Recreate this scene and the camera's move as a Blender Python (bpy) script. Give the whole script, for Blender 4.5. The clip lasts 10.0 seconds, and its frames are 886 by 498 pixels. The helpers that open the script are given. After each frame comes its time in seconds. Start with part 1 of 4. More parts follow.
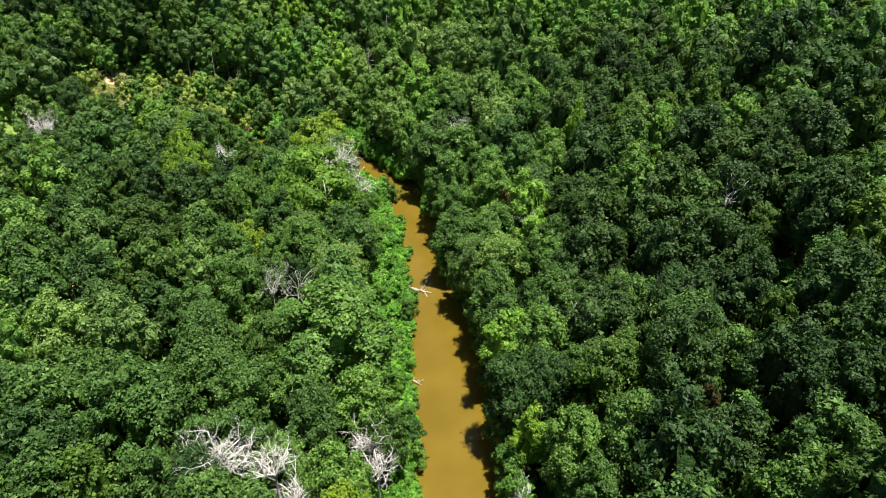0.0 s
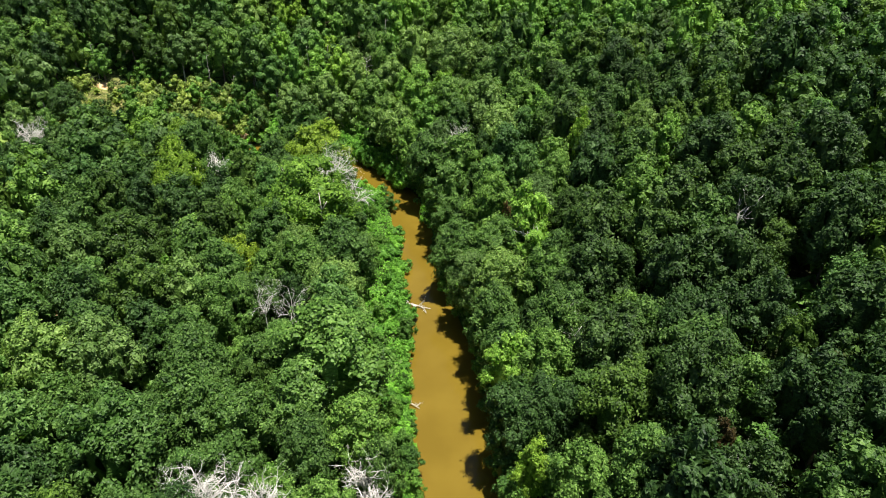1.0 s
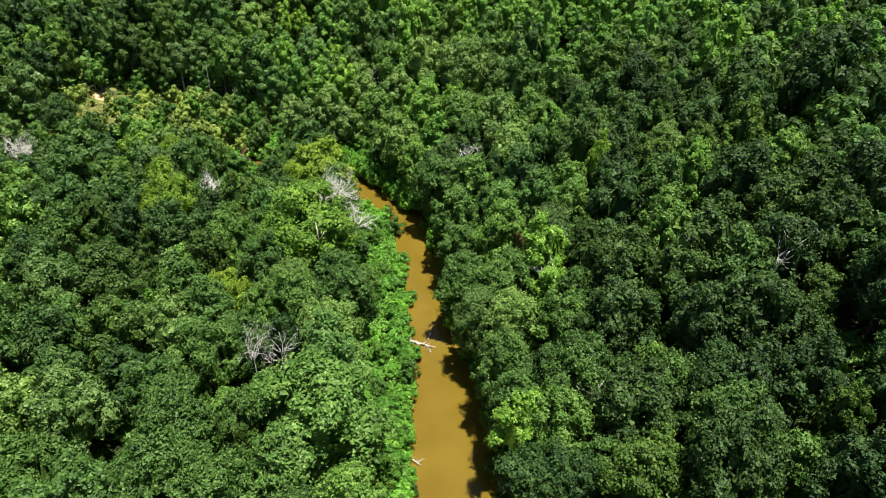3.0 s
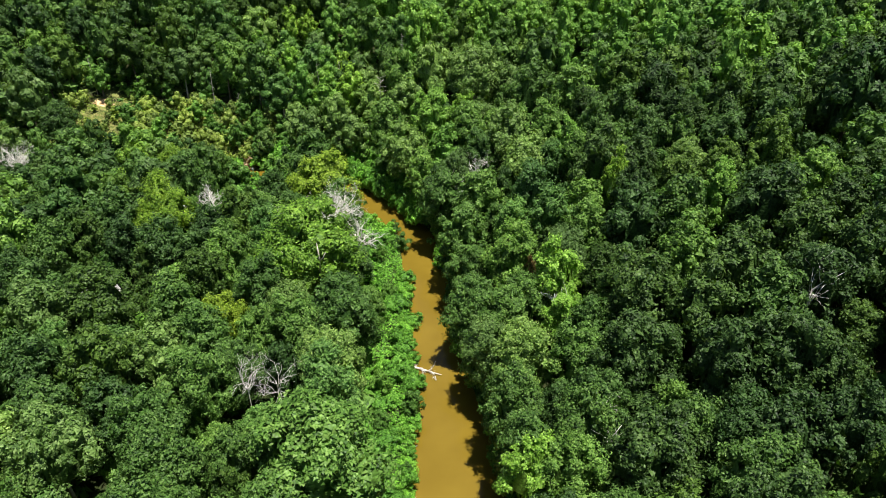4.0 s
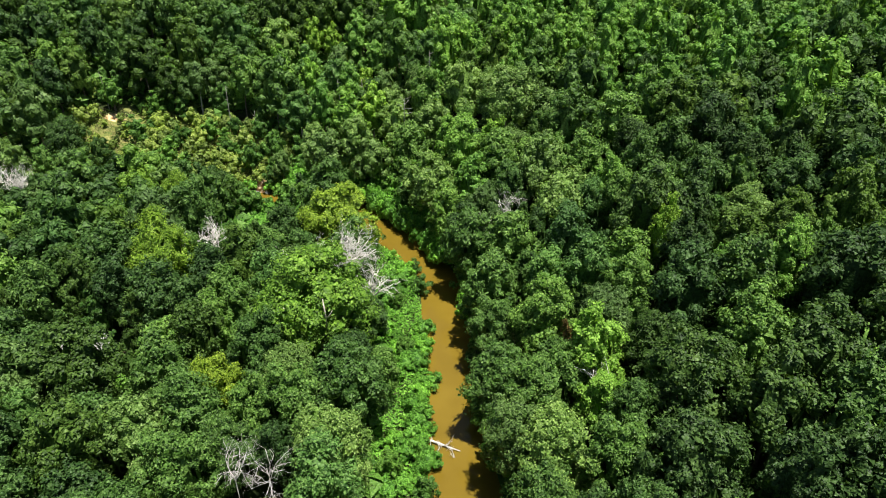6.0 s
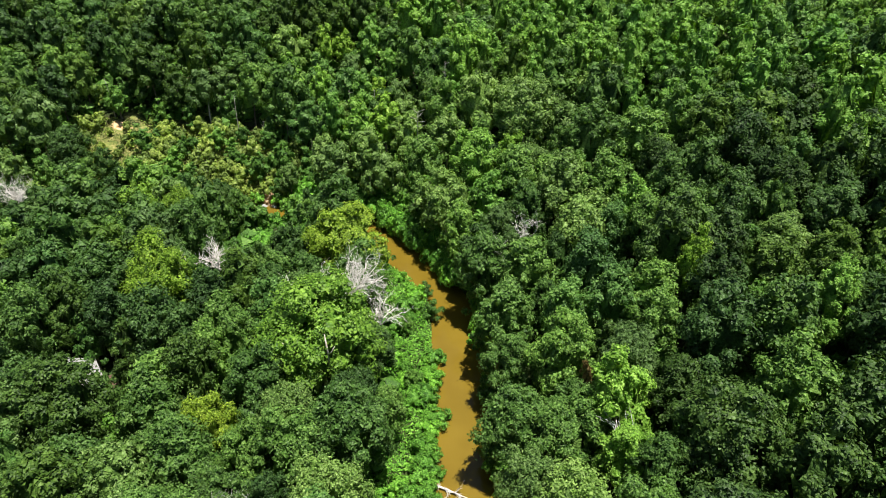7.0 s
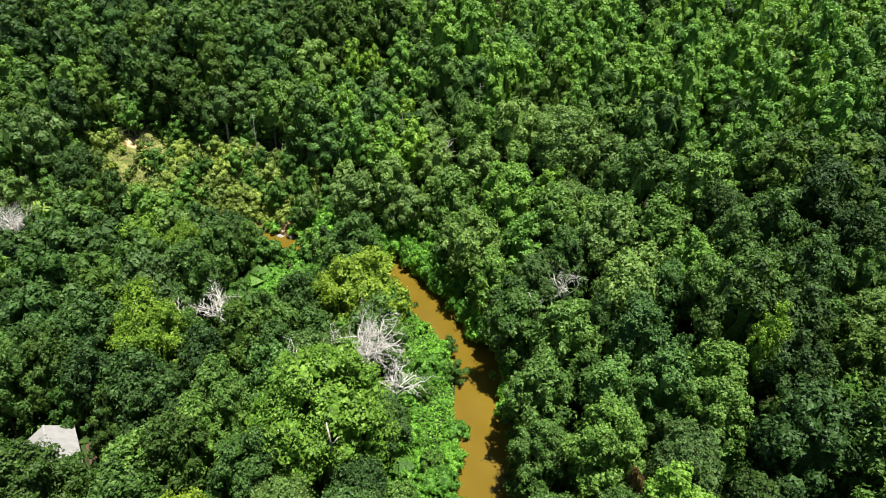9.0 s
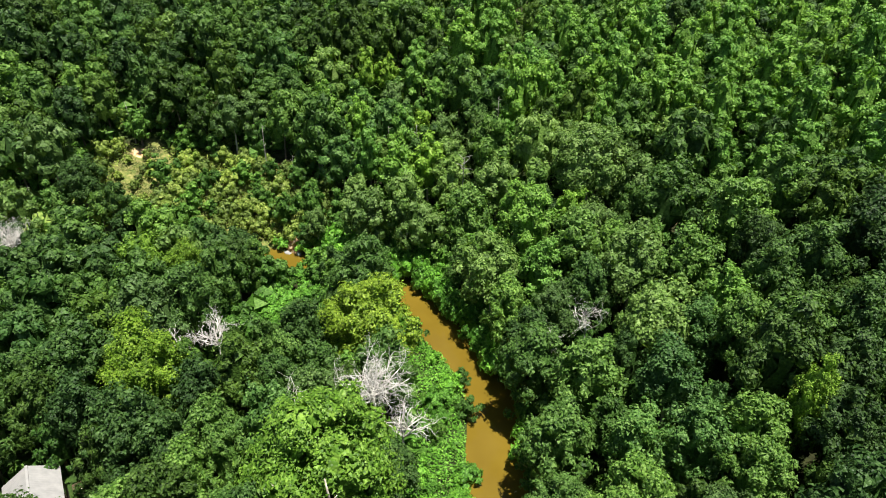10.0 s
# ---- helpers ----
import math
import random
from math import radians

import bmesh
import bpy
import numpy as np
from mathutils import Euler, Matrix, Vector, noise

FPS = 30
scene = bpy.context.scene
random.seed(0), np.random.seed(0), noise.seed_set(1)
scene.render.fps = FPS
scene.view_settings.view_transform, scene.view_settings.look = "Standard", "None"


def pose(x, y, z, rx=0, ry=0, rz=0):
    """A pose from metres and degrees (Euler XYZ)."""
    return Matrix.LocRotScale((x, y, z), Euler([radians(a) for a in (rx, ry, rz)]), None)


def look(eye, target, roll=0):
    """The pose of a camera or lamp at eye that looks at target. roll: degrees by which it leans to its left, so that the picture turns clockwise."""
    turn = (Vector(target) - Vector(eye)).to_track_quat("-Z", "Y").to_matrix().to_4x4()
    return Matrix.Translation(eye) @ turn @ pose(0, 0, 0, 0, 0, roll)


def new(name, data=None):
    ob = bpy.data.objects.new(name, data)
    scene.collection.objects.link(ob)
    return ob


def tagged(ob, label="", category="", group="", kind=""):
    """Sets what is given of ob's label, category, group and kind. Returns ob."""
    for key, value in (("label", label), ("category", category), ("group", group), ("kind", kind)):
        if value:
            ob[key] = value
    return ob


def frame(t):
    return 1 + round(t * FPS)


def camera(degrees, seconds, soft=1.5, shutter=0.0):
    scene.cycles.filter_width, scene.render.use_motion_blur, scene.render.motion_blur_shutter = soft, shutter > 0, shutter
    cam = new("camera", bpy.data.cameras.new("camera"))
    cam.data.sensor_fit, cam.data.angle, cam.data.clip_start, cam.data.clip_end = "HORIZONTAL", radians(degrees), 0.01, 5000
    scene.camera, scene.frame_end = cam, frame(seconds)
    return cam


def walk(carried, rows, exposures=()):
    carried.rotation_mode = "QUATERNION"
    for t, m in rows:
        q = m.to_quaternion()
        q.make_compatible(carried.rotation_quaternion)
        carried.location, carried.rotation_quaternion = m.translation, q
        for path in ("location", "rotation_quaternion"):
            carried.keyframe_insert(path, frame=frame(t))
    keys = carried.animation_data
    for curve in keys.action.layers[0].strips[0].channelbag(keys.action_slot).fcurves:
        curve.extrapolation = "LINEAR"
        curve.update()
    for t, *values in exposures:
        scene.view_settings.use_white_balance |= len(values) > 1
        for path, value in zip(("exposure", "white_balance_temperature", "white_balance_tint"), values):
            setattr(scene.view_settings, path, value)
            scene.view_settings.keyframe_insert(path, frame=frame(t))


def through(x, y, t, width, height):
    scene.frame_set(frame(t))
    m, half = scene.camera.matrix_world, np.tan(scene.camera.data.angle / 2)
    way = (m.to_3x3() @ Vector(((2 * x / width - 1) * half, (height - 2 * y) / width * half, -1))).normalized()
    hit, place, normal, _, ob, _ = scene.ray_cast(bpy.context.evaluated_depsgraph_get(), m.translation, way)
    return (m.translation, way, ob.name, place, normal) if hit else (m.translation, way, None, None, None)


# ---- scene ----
cam = camera(68.2, 10.0, soft=1.0)
METRES, EYE, TILT, LEAN, TURN = 70.0, 76.0, -32.8, 0.0, 0.0
ROWS = [
    (0.0, 0.0, 0.0, 0.0, -0.0, 0.0, 0.0),
    (0.5, 0.0028, 0.0313, 0.0202, 0.04, -0.03, 0.03),
    (1.0, 0.0054, 0.0626, 0.0406, 0.14, -0.06, -0.0),
    (1.5, 0.0079, 0.0936, 0.0609, 0.27, -0.08, -0.05),
    (2.0, 0.0105, 0.1242, 0.0808, 0.51, -0.1, -0.18),
    (2.5, 0.0125, 0.157, 0.1021, 0.77, -0.11, -0.34),
    (4.0, 0.017, 0.2753, 0.1776, 1.92, -0.11, -1.1),
    (4.5, 0.0175, 0.3194, 0.206, 2.46, -0.11, -1.46),
    (5.0, 0.0177, 0.3657, 0.2357, 3.08, -0.13, -1.85),
    (5.5, 0.0167, 0.4134, 0.2664, 3.71, -0.13, -2.26),
    (7.0, 0.0095, 0.5562, 0.3598, 5.62, -0.23, -3.5),
    (7.5, 0.0055, 0.6035, 0.3903, 6.29, -0.26, -3.94),
    (8.0, 0.0006, 0.6505, 0.4207, 6.97, -0.3, -4.39),
    (8.5, -0.0048, 0.6978, 0.4508, 7.68, -0.34, -4.85),
    (9.0, -0.0118, 0.7446, 0.481, 8.37, -0.4, -5.3),
    (9.5, -0.019, 0.7914, 0.5108, 9.07, -0.46, -5.76),
    (10.0, -0.0276, 0.8376, 0.541, 9.75, -0.54, -6.21),
]
walk(cam, [(t, pose(0, 0, EYE, TILT, LEAN, TURN) @ pose(METRES * x, METRES * y, METRES * z, 90 + pitch, roll, yaw)) for t, x, y, z, yaw, pitch, roll in ROWS])

# ---- world and sun ----
SUN_ELEVATION, SUN_AZIMUTH = 78.5, 112.0   # azimuth clockwise from straight ahead
scene.view_settings.exposure = 0.96
world = bpy.data.worlds.new("sky")
scene.world = world
world.use_nodes = True
sky = world.node_tree.nodes.new("ShaderNodeTexSky")
sky.sky_type, sky.sun_disc = "NISHITA", False
sky.sun_elevation, sky.sun_rotation = radians(SUN_ELEVATION), radians(SUN_AZIMUTH)
background = world.node_tree.nodes["Background"]
background.inputs["Strength"].default_value = 0.042
world.node_tree.links.new(sky.outputs["Color"], background.inputs["Color"])
sun_data = bpy.data.lights.new("sun", "SUN")
sun_data.energy, sun_data.angle, sun_data.color = 5.0, radians(0.5), (1.0, 0.95, 0.885)
sun = new("sun", sun_data)
ce, se = math.cos(radians(SUN_ELEVATION)), math.sin(radians(SUN_ELEVATION))
sun_way = Vector((math.sin(radians(SUN_AZIMUTH)) * ce, math.cos(radians(SUN_AZIMUTH)) * ce, se))
sun.matrix_world = look(sun_way * 300 + Vector((0, 120, 0)), (0, 120, 0))


# ---- materials ----
def material(name, roughness=0.6, specular=0.3):
    m = bpy.data.materials.new(name)
    m.use_nodes = True
    b = m.node_tree.nodes["Principled BSDF"]
    b.inputs["Roughness"].default_value = roughness
    b.inputs["Specular IOR Level"].default_value = specular
    return m, m.node_tree, b


def add(tree, kind, **values):
    n = tree.nodes.new(kind)
    for key, v in values.items():
        n.inputs[key.replace("_", " ")].default_value = v
    return n


def ramp(tree, source, stops):
    n = tree.nodes.new("ShaderNodeValToRGB")
    while len(n.color_ramp.elements) < len(stops):
        n.color_ramp.elements.new(0.5)
    for e, (at, c) in zip(n.color_ramp.elements, stops):
        e.position, e.color = at, (*c, 1)
    tree.links.new(source, n.inputs["Fac"])
    return n.outputs["Color"]


def noise_of(tree, scale, detail=3, space="Object"):
    tc = tree.nodes.new("ShaderNodeTexCoord")
    n = add(tree, "ShaderNodeTexNoise", Scale=scale, Detail=detail)
    tree.links.new(tc.outputs[space], n.inputs["Vector"])
    return n.outputs["Fac"]


def mixed(tree, fac, a, b, blend="MIX"):
    n = tree.nodes.new("ShaderNodeMix")
    n.data_type, n.blend_type = "RGBA", blend
    for sock, v in ((n.inputs[0], fac), (n.inputs[6], a), (n.inputs[7], b)):
        if isinstance(v, (int, float)):
            sock.default_value = v
        elif isinstance(v, tuple):
            sock.default_value = (*v, 1)
        else:
            tree.links.new(v, sock)
    return n.outputs[2]


def relief(tree, b, height, strength=0.4, distance=0.1):
    n = add(tree, "ShaderNodeBump", Strength=strength, Distance=distance)
    tree.links.new(height, n.inputs["Height"])
    tree.links.new(n.outputs["Normal"], b.inputs["Normal"])


def leaf_material(name, dark, mid, light, vary=1.0, through=0.25, rough=0.46):
    """Foliage: each leaf varies, and each crown as a whole."""
    m, t, b = material(name, rough, 0.2)
    geo = t.nodes.new("ShaderNodeNewGeometry")
    info = t.nodes.new("ShaderNodeObjectInfo")
    leaf = ramp(t, geo.outputs["Random Per Island"], [(0.0, dark), (0.45, mid), (1.0, light)])
    patch = ramp(t, noise_of(t, 0.35, 2), [(0.3, (0.75, 0.8, 0.7)), (0.7, (1.2, 1.15, 1.2))])
    lo, hi = 1 - 0.38 * vary, 1 + 0.42 * vary
    whole = ramp(t, info.outputs["Random"], [(0.0, (lo, lo * 1.09, lo * 1.18)), (0.5, (1.0, 1.0, 1.0)), (1.0, (hi, hi * 0.96, hi * 0.82))])
    tc = t.nodes.new("ShaderNodeTexCoord")
    cell = add(t, "ShaderNodeTexVoronoi", Scale=3.6, Randomness=1.0)
    t.links.new(tc.outputs["Object"], cell.inputs["Vector"])
    blades = ramp(t, cell.outputs["Color"], [(0.15, (0.60, 0.63, 0.60)), (0.5, (1.0, 1.0, 1.0)), (0.85, (1.36, 1.33, 1.36))])
    relief(t, b, cell.outputs["Distance"], 0.9, -0.12)
    c = mixed(t, 1.0, mixed(t, 1.0, leaf, patch, "MULTIPLY"), whole, "MULTIPLY")
    c = mixed(t, 1.0, c, blades, "MULTIPLY")
    t.links.new(c, b.inputs["Base Color"])
    tr = t.nodes.new("ShaderNodeBsdfTranslucent")
    t.links.new(mixed(t, 1.0, c, (1.5, 1.6, 0.6), "MULTIPLY"), tr.inputs["Color"])
    mix = t.nodes.new("ShaderNodeMixShader")
    mix.inputs["Fac"].default_value = through
    t.links.new(b.outputs["BSDF"], mix.inputs[1])
    t.links.new(tr.outputs["BSDF"], mix.inputs[2])
    t.links.new(mix.outputs["Shader"], t.nodes["Material Output"].inputs["Surface"])
    return m


LEAF = {
    "oak": leaf_material("oak_leaves", (0.022, 0.055, 0.012), (0.048, 0.108, 0.022), (0.095, 0.175, 0.046)),
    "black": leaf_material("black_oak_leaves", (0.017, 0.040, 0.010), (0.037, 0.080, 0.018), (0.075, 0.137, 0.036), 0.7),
    "hickory": leaf_material("hickory_leaves", (0.030, 0.064, 0.011), (0.058, 0.118, 0.018), (0.099, 0.172, 0.032)),
    "maple": leaf_material("maple_leaves", (0.038, 0.092, 0.016), (0.086, 0.180, 0.031), (0.150, 0.262, 0.062)),
    "beech": leaf_material("beech_leaves", (0.038, 0.098, 0.022), (0.082, 0.182, 0.038), (0.138, 0.252, 0.068)),
    "sycamore": leaf_material("sycamore_leaves", (0.062, 0.132, 0.014), (0.118, 0.226, 0.020), (0.200, 0.322, 0.042), 0.3),
    "locust": leaf_material("locust_leaves", (0.095, 0.165, 0.014), (0.175, 0.275, 0.022), (0.270, 0.375, 0.042), 0.3),
    "poplar": leaf_material("poplar_leaves", (0.062, 0.150, 0.020), (0.130, 0.275, 0.040), (0.215, 0.380, 0.078), 0.4),
    "elder": leaf_material("box_elder_leaves", (0.085, 0.180, 0.018), (0.180, 0.330, 0.038), (0.280, 0.440, 0.075), 0.15, 0.3),
    "ash": leaf_material("ash_leaves", (0.054, 0.108, 0.025), (0.104, 0.192, 0.041), (0.175, 0.273, 0.085)),
    "shrub": leaf_material("shrub_leaves", (0.052, 0.150, 0.016), (0.108, 0.280, 0.030), (0.185, 0.390, 0.058), 1.0),
    "scrub": leaf_material("scrub_leaves", (0.100, 0.158, 0.028), (0.180, 0.262, 0.050), (0.285, 0.355, 0.095)),
    "sapling": leaf_material("sapling_leaves", (0.036, 0.095, 0.014), (0.072, 0.170, 0.025), (0.123, 0.238, 0.048)),
    "rust": leaf_material("rusty_leaves", (0.060, 0.042, 0.015), (0.105, 0.070, 0.025), (0.150, 0.106, 0.040)),
}
M_GRASS = leaf_material("dry_grass_blades", (0.09, 0.13, 0.035), (0.18, 0.20, 0.060), (0.32, 0.29, 0.12), 0.3, 0.15, 0.7)
M_BARK, t, b = material("bark", 0.9, 0.1)
n = noise_of(t, 3.0, 5)
t.links.new(ramp(t, n, [(0.3, (0.07, 0.055, 0.04)), (0.7, (0.2, 0.17, 0.13))]), b.inputs["Base Color"])
relief(t, b, n, 0.6, 0.05)
M_PALE, t, b = material("pale_bark", 0.8, 0.15)
t.links.new(ramp(t, noise_of(t, 1.5, 4), [(0.3, (0.34, 0.29, 0.22)), (0.7, (0.62, 0.57, 0.48))]), b.inputs["Base Color"])
M_DEAD, t, b = material("bleached_wood", 0.85, 0.15)
t.links.new(ramp(t, noise_of(t, 1.2, 4), [(0.25, (0.46, 0.43, 0.38)), (0.65, (0.74, 0.72, 0.67))]), b.inputs["Base Color"])

M_SNAG, t, b = material("weathered_wood", 0.9, 0.1)
t.links.new(ramp(t, noise_of(t, 1.2, 4), [(0.25, (0.20, 0.18, 0.15)), (0.65, (0.42, 0.40, 0.36))]), b.inputs["Base Color"])

M_GROUND, t, b = material("forest_floor", 0.95, 0.1)
n1, n2 = noise_of(t, 0.08, 5), noise_of(t, 1.4, 6)


def patch_of(tree, x, y, rx, ry, edge=0.12):
    """A patch of ground round a place, with a ragged edge."""
    tc = tree.nodes.new("ShaderNodeTexCoord")
    mp = tree.nodes.new("ShaderNodeMapping")
    mp.vector_type = "TEXTURE"
    mp.inputs["Location"].default_value = (x, y, 0)
    mp.inputs["Scale"].default_value = (rx, ry, 1000)
    tree.links.new(tc.outputs["Object"], mp.inputs["Vector"])
    ln = tree.nodes.new("ShaderNodeVectorMath")
    ln.operation = "LENGTH"
    tree.links.new(mp.outputs["Vector"], ln.inputs[0])
    half = tree.nodes.new("ShaderNodeMath")
    half.operation = "MULTIPLY"
    half.inputs[1].default_value = 0.5
    tree.links.new(ln.outputs["Value"], half.inputs[0])
    wob = tree.nodes.new("ShaderNodeMath")
    wob.operation = "MULTIPLY_ADD"
    tree.links.new(noise_of(tree, 0.5, 4), wob.inputs[0])
    wob.inputs[1].default_value = 0.45
    tree.links.new(half.outputs[0], wob.inputs[2])
    return ramp(tree, wob.outputs[0], [(0.72 - edge / 2, (1, 1, 1)), (0.72 + edge / 2, (0, 0, 0))])


litter = ramp(t, n2, [(0.3, (0.016, 0.018, 0.008)), (0.55, (0.032, 0.034, 0.014)), (0.75, (0.055, 0.052, 0.022))])
herbs = ramp(t, n2, [(0.3, (0.020, 0.045, 0.010)), (0.7, (0.055, 0.105, 0.020))])
drygrass = ramp(t, n2, [(0.3, (0.08, 0.12, 0.03)), (0.5, (0.17, 0.19, 0.05)), (0.72, (0.34, 0.29, 0.12))])
clay = ramp(t, n2, [(0.3, (0.32, 0.17, 0.07)), (0.5, (0.55, 0.36, 0.18)), (0.7, (0.72, 0.56, 0.36))])
c = mixed(t, ramp(t, n1, [(0.42, (0, 0, 0)), (0.60, (1, 1, 1))]), litter, herbs)
c = mixed(t, patch_of(t, -80, 187, 34, 13.5), c, drygrass)
c = mixed(t, patch_of(t, -122, 172, 16, 9), c, ramp(t, n2, [(0.3, (0.10, 0.17, 0.03)), (0.7, (0.22, 0.30, 0.07))]))
for px, py, pr, ps in ((-56.5, 179.5, 1.6, 2.4), (-101.5, 195.8, 3.2, 1.1), (-58, 192, 1.4, 2.6), (-74.5, 199.4, 2.2, 1.1), (-66, 200.5, 3, 1.1), (-65.8, 95.6, 3.4, 2.6), (41.8, 47.8, 2.4, 1.8)):
    c = mixed(t, patch_of(t, px, py, pr, ps), c, clay)
t.links.new(c, b.inputs["Base Color"])
relief(t, b, n2, 0.7, 0.15)

M_WATER, t, b = material("muddy_water", 0.12, 0.3)
n1 = noise_of(t, 0.12, 3)
t.links.new(ramp(t, n1, [(0.35, (0.128, 0.086, 0.010)), (0.65, (0.152, 0.104, 0.013))]), b.inputs["Base Color"])
relief(t, b, noise_of(t, 2.2, 3), 0.05, 0.05)

# ---- lie of the land ----
# river: centre line and half width, from behind the camera round the bend to the west
RIVER = np.array([(6, -400, 6), (0, -60, 6), (4, 0, 5.5), (3, 40, 5.5), (1.9, 58, 5.6), (1.3, 75, 6.3), (-0.2, 89, 5.4),
                  (-2.4, 102, 4.3), (-3.6, 109, 4.0), (-5.4, 123, 4.2), (-8.2, 138, 3.9), (-9.8, 145, 3.7), (-14, 152, 3.7),
                  (-19, 158, 4.3), (-24, 163.5, 4.6), (-28.5, 168.5, 4.2), (-37, 172.5, 3.6), (-46, 173, 3.4), (-55, 173.5, 3.4),
                  (-64, 175, 3.4), (-80, 170, 3.4), (-104, 163, 3.5), (-150, 152, 4), (-420, 140, 5)], float)


def river_at(x, y):
    """Distance from the water's edge (negative in the water) and whether it is the outer, hilly side."""
    x, y = np.asarray(x, float), np.asarray(y, float)
    best, outer = np.full(x.shape, 1e9), np.zeros(x.shape, bool)
    for (ax, ay, aw), (bx, by, bw) in zip(RIVER[:-1], RIVER[1:]):
        dx, dy = bx - ax, by - ay
        f = np.clip(((x - ax) * dx + (y - ay) * dy) / (dx * dx + dy * dy), 0, 1)
        d = np.hypot(x - ax - f * dx, y - ay - f * dy) - (aw + f * (bw - aw))
        hit = d < best
        best = np.where(hit, d, best)
        outer = np.where(hit, dx * (y - ay) - dy * (x - ax) < 0, outer)
    return best, outer


def ground_z(x, y):
    d, outer = river_at(x, y)
    x, y = np.asarray(x, float), np.asarray(y, float)
    hill = np.interp(d, (-5, -1.5, 0, 3, 10, 25, 35, 45, 65, 100, 160, 400, 1500, 4000), (-1.4, -1.0, -0.15, 1.7, 3.4, 9.5, 15, 18.5, 22, 27, 34, 44, 60, 60))
    plain = np.interp(d, (-5, -1.5, 0, 1.5, 10, 55, 120, 400, 4000), (-1.4, -1.0, -0.15, 1.1, 1.8, 5.6, 8.5, 12, 30))
    roll = (np.sin(x * 0.11 + 1.3) * np.cos(y * 0.09) + 0.6 * np.sin(x * 0.23 - y * 0.19)) * 0.35
    roll = roll + (np.sin(x * 0.9 + y * 0.4) * np.sin(y * 0.8 - x * 0.3)) * 0.15
    return np.where(outer, hill, plain) + roll * np.clip(d / 8, 0, 1)


def spread(lo, hi, step, far):
    """Grid lines: even between lo and hi, wider and wider outside."""
    mid = list(np.arange(lo, hi + step, step))
    w, a, b = step, lo, hi
    down, up = [], []
    while b < far:
        w *= 1.28
        a, b = a - w, b + w
        down.append(a), up.append(b)
    return np.array(down[::-1] + mid + up)


def mesh_of(name, verts, faces, materials, smooth=False):
    me = bpy.data.meshes.new(name)
    me.from_pydata([tuple(v) for v in verts], [], [tuple(f) for f in faces])
    for m in materials:
        me.materials.append(m)
    if smooth:
        me.polygons.foreach_set("use_smooth", np.ones(len(me.polygons), bool))
    me.update()
    return me


gx, gy = spread(-150, 120, 1.8, 3000), spread(20, 260, 1.8, 3000)
X, Y = np.meshgrid(gx, gy)
Z = ground_z(X, Y)
nx, ny = len(gx), len(gy)
cells = (np.arange(ny - 1)[:, None] * nx + np.arange(nx - 1)[None, :]).ravel()
ground = new("ground", mesh_of("ground", np.stack([X.ravel(), Y.ravel(), Z.ravel()], 1), np.stack([cells, cells + 1, cells + nx + 1, cells + nx], 1), [M_GROUND], True))
tagged(ground, "brown leaf-littered forest floor rising from the river into hills", "ground", kind="structure")

# water: a strip wider than the channel, cut by the banks
rows, faces = [], []
fine = []
for (ax, ay, aw), (bx, by, bw) in zip(RIVER[:-1], RIVER[1:]):
    for f in np.arange(0, 1, 0.25):
        fine.append((ax + f * (bx - ax), ay + f * (by - ay), aw + f * (bw - aw)))
for i in range(1, len(fine) - 1):
    (px, py, _), (cx, cy, w), (qx, qy, _) = fine[i - 1], fine[i], fine[i + 1]
    sx, sy = qx - px, qy - py
    s = math.hypot(sx, sy)
    for k in (-1, -0.5, 0, 0.5, 1):
        rows.append((cx + k * (w + 1.2) * sy / s, cy - k * (w + 1.2) * sx / s, 0))
for i in range(len(rows) // 5 - 1):
    for k in range(4):
        faces.append((i * 5 + k, i * 5 + k + 5, i * 5 + k + 6, i * 5 + k + 1)[::-1])
tagged(new("water", mesh_of("water", rows, faces, [M_WATER], True)), "muddy yellow-brown river water with a smooth surface", "river", kind="structure")


# ---- trees ----
def tube(path, radii, sides=6):
    """Vertices and faces of a tapered tube along a path."""
    vs, fs = [], []
    path = [Vector(p) for p in path]
    for i, (p, r) in enumerate(zip(path, radii)):
        a = (path[min(i + 1, len(path) - 1)] - path[max(i - 1, 0)]).normalized()
        u = a.orthogonal().normalized()
        v = a.cross(u)
        for k in range(sides):
            w = 2 * math.pi * k / sides
            vs.append(p + (u * math.cos(w) + v * math.sin(w)) * r)
    for i in range(len(path) - 1):
        for k in range(sides):
            a, b2 = i * sides + k, i * sides + (k + 1) % sides
            fs.append((a, b2, b2 + sides, a + sides))
    fs.append(tuple(range(sides))[::-1])
    fs.append(tuple(range((len(path) - 1) * sides, len(path) * sides)))
    return vs, fs


def joined(pieces):
    vs, fs = [], []
    for v, f in pieces:
        k = len(vs)
        vs += [tuple(p) for p in v]
        fs += [tuple(i + k for i in q) for q in f]
    return vs, fs


def ball(level):
    """Corner triples of a sphere of facets."""
    bm = bmesh.new()
    bmesh.ops.create_icosphere(bm, subdivisions=level, radius=1)
    tri = np.array([[v.co[:] for v in f.verts] for f in bm.faces])
    bm.free()
    return tri


COARSE, FINE = ball(1), ball(2)


def unit(v):
    """Vectors of length one."""
    return v / np.linalg.norm(v, axis=-1, keepdims=True)


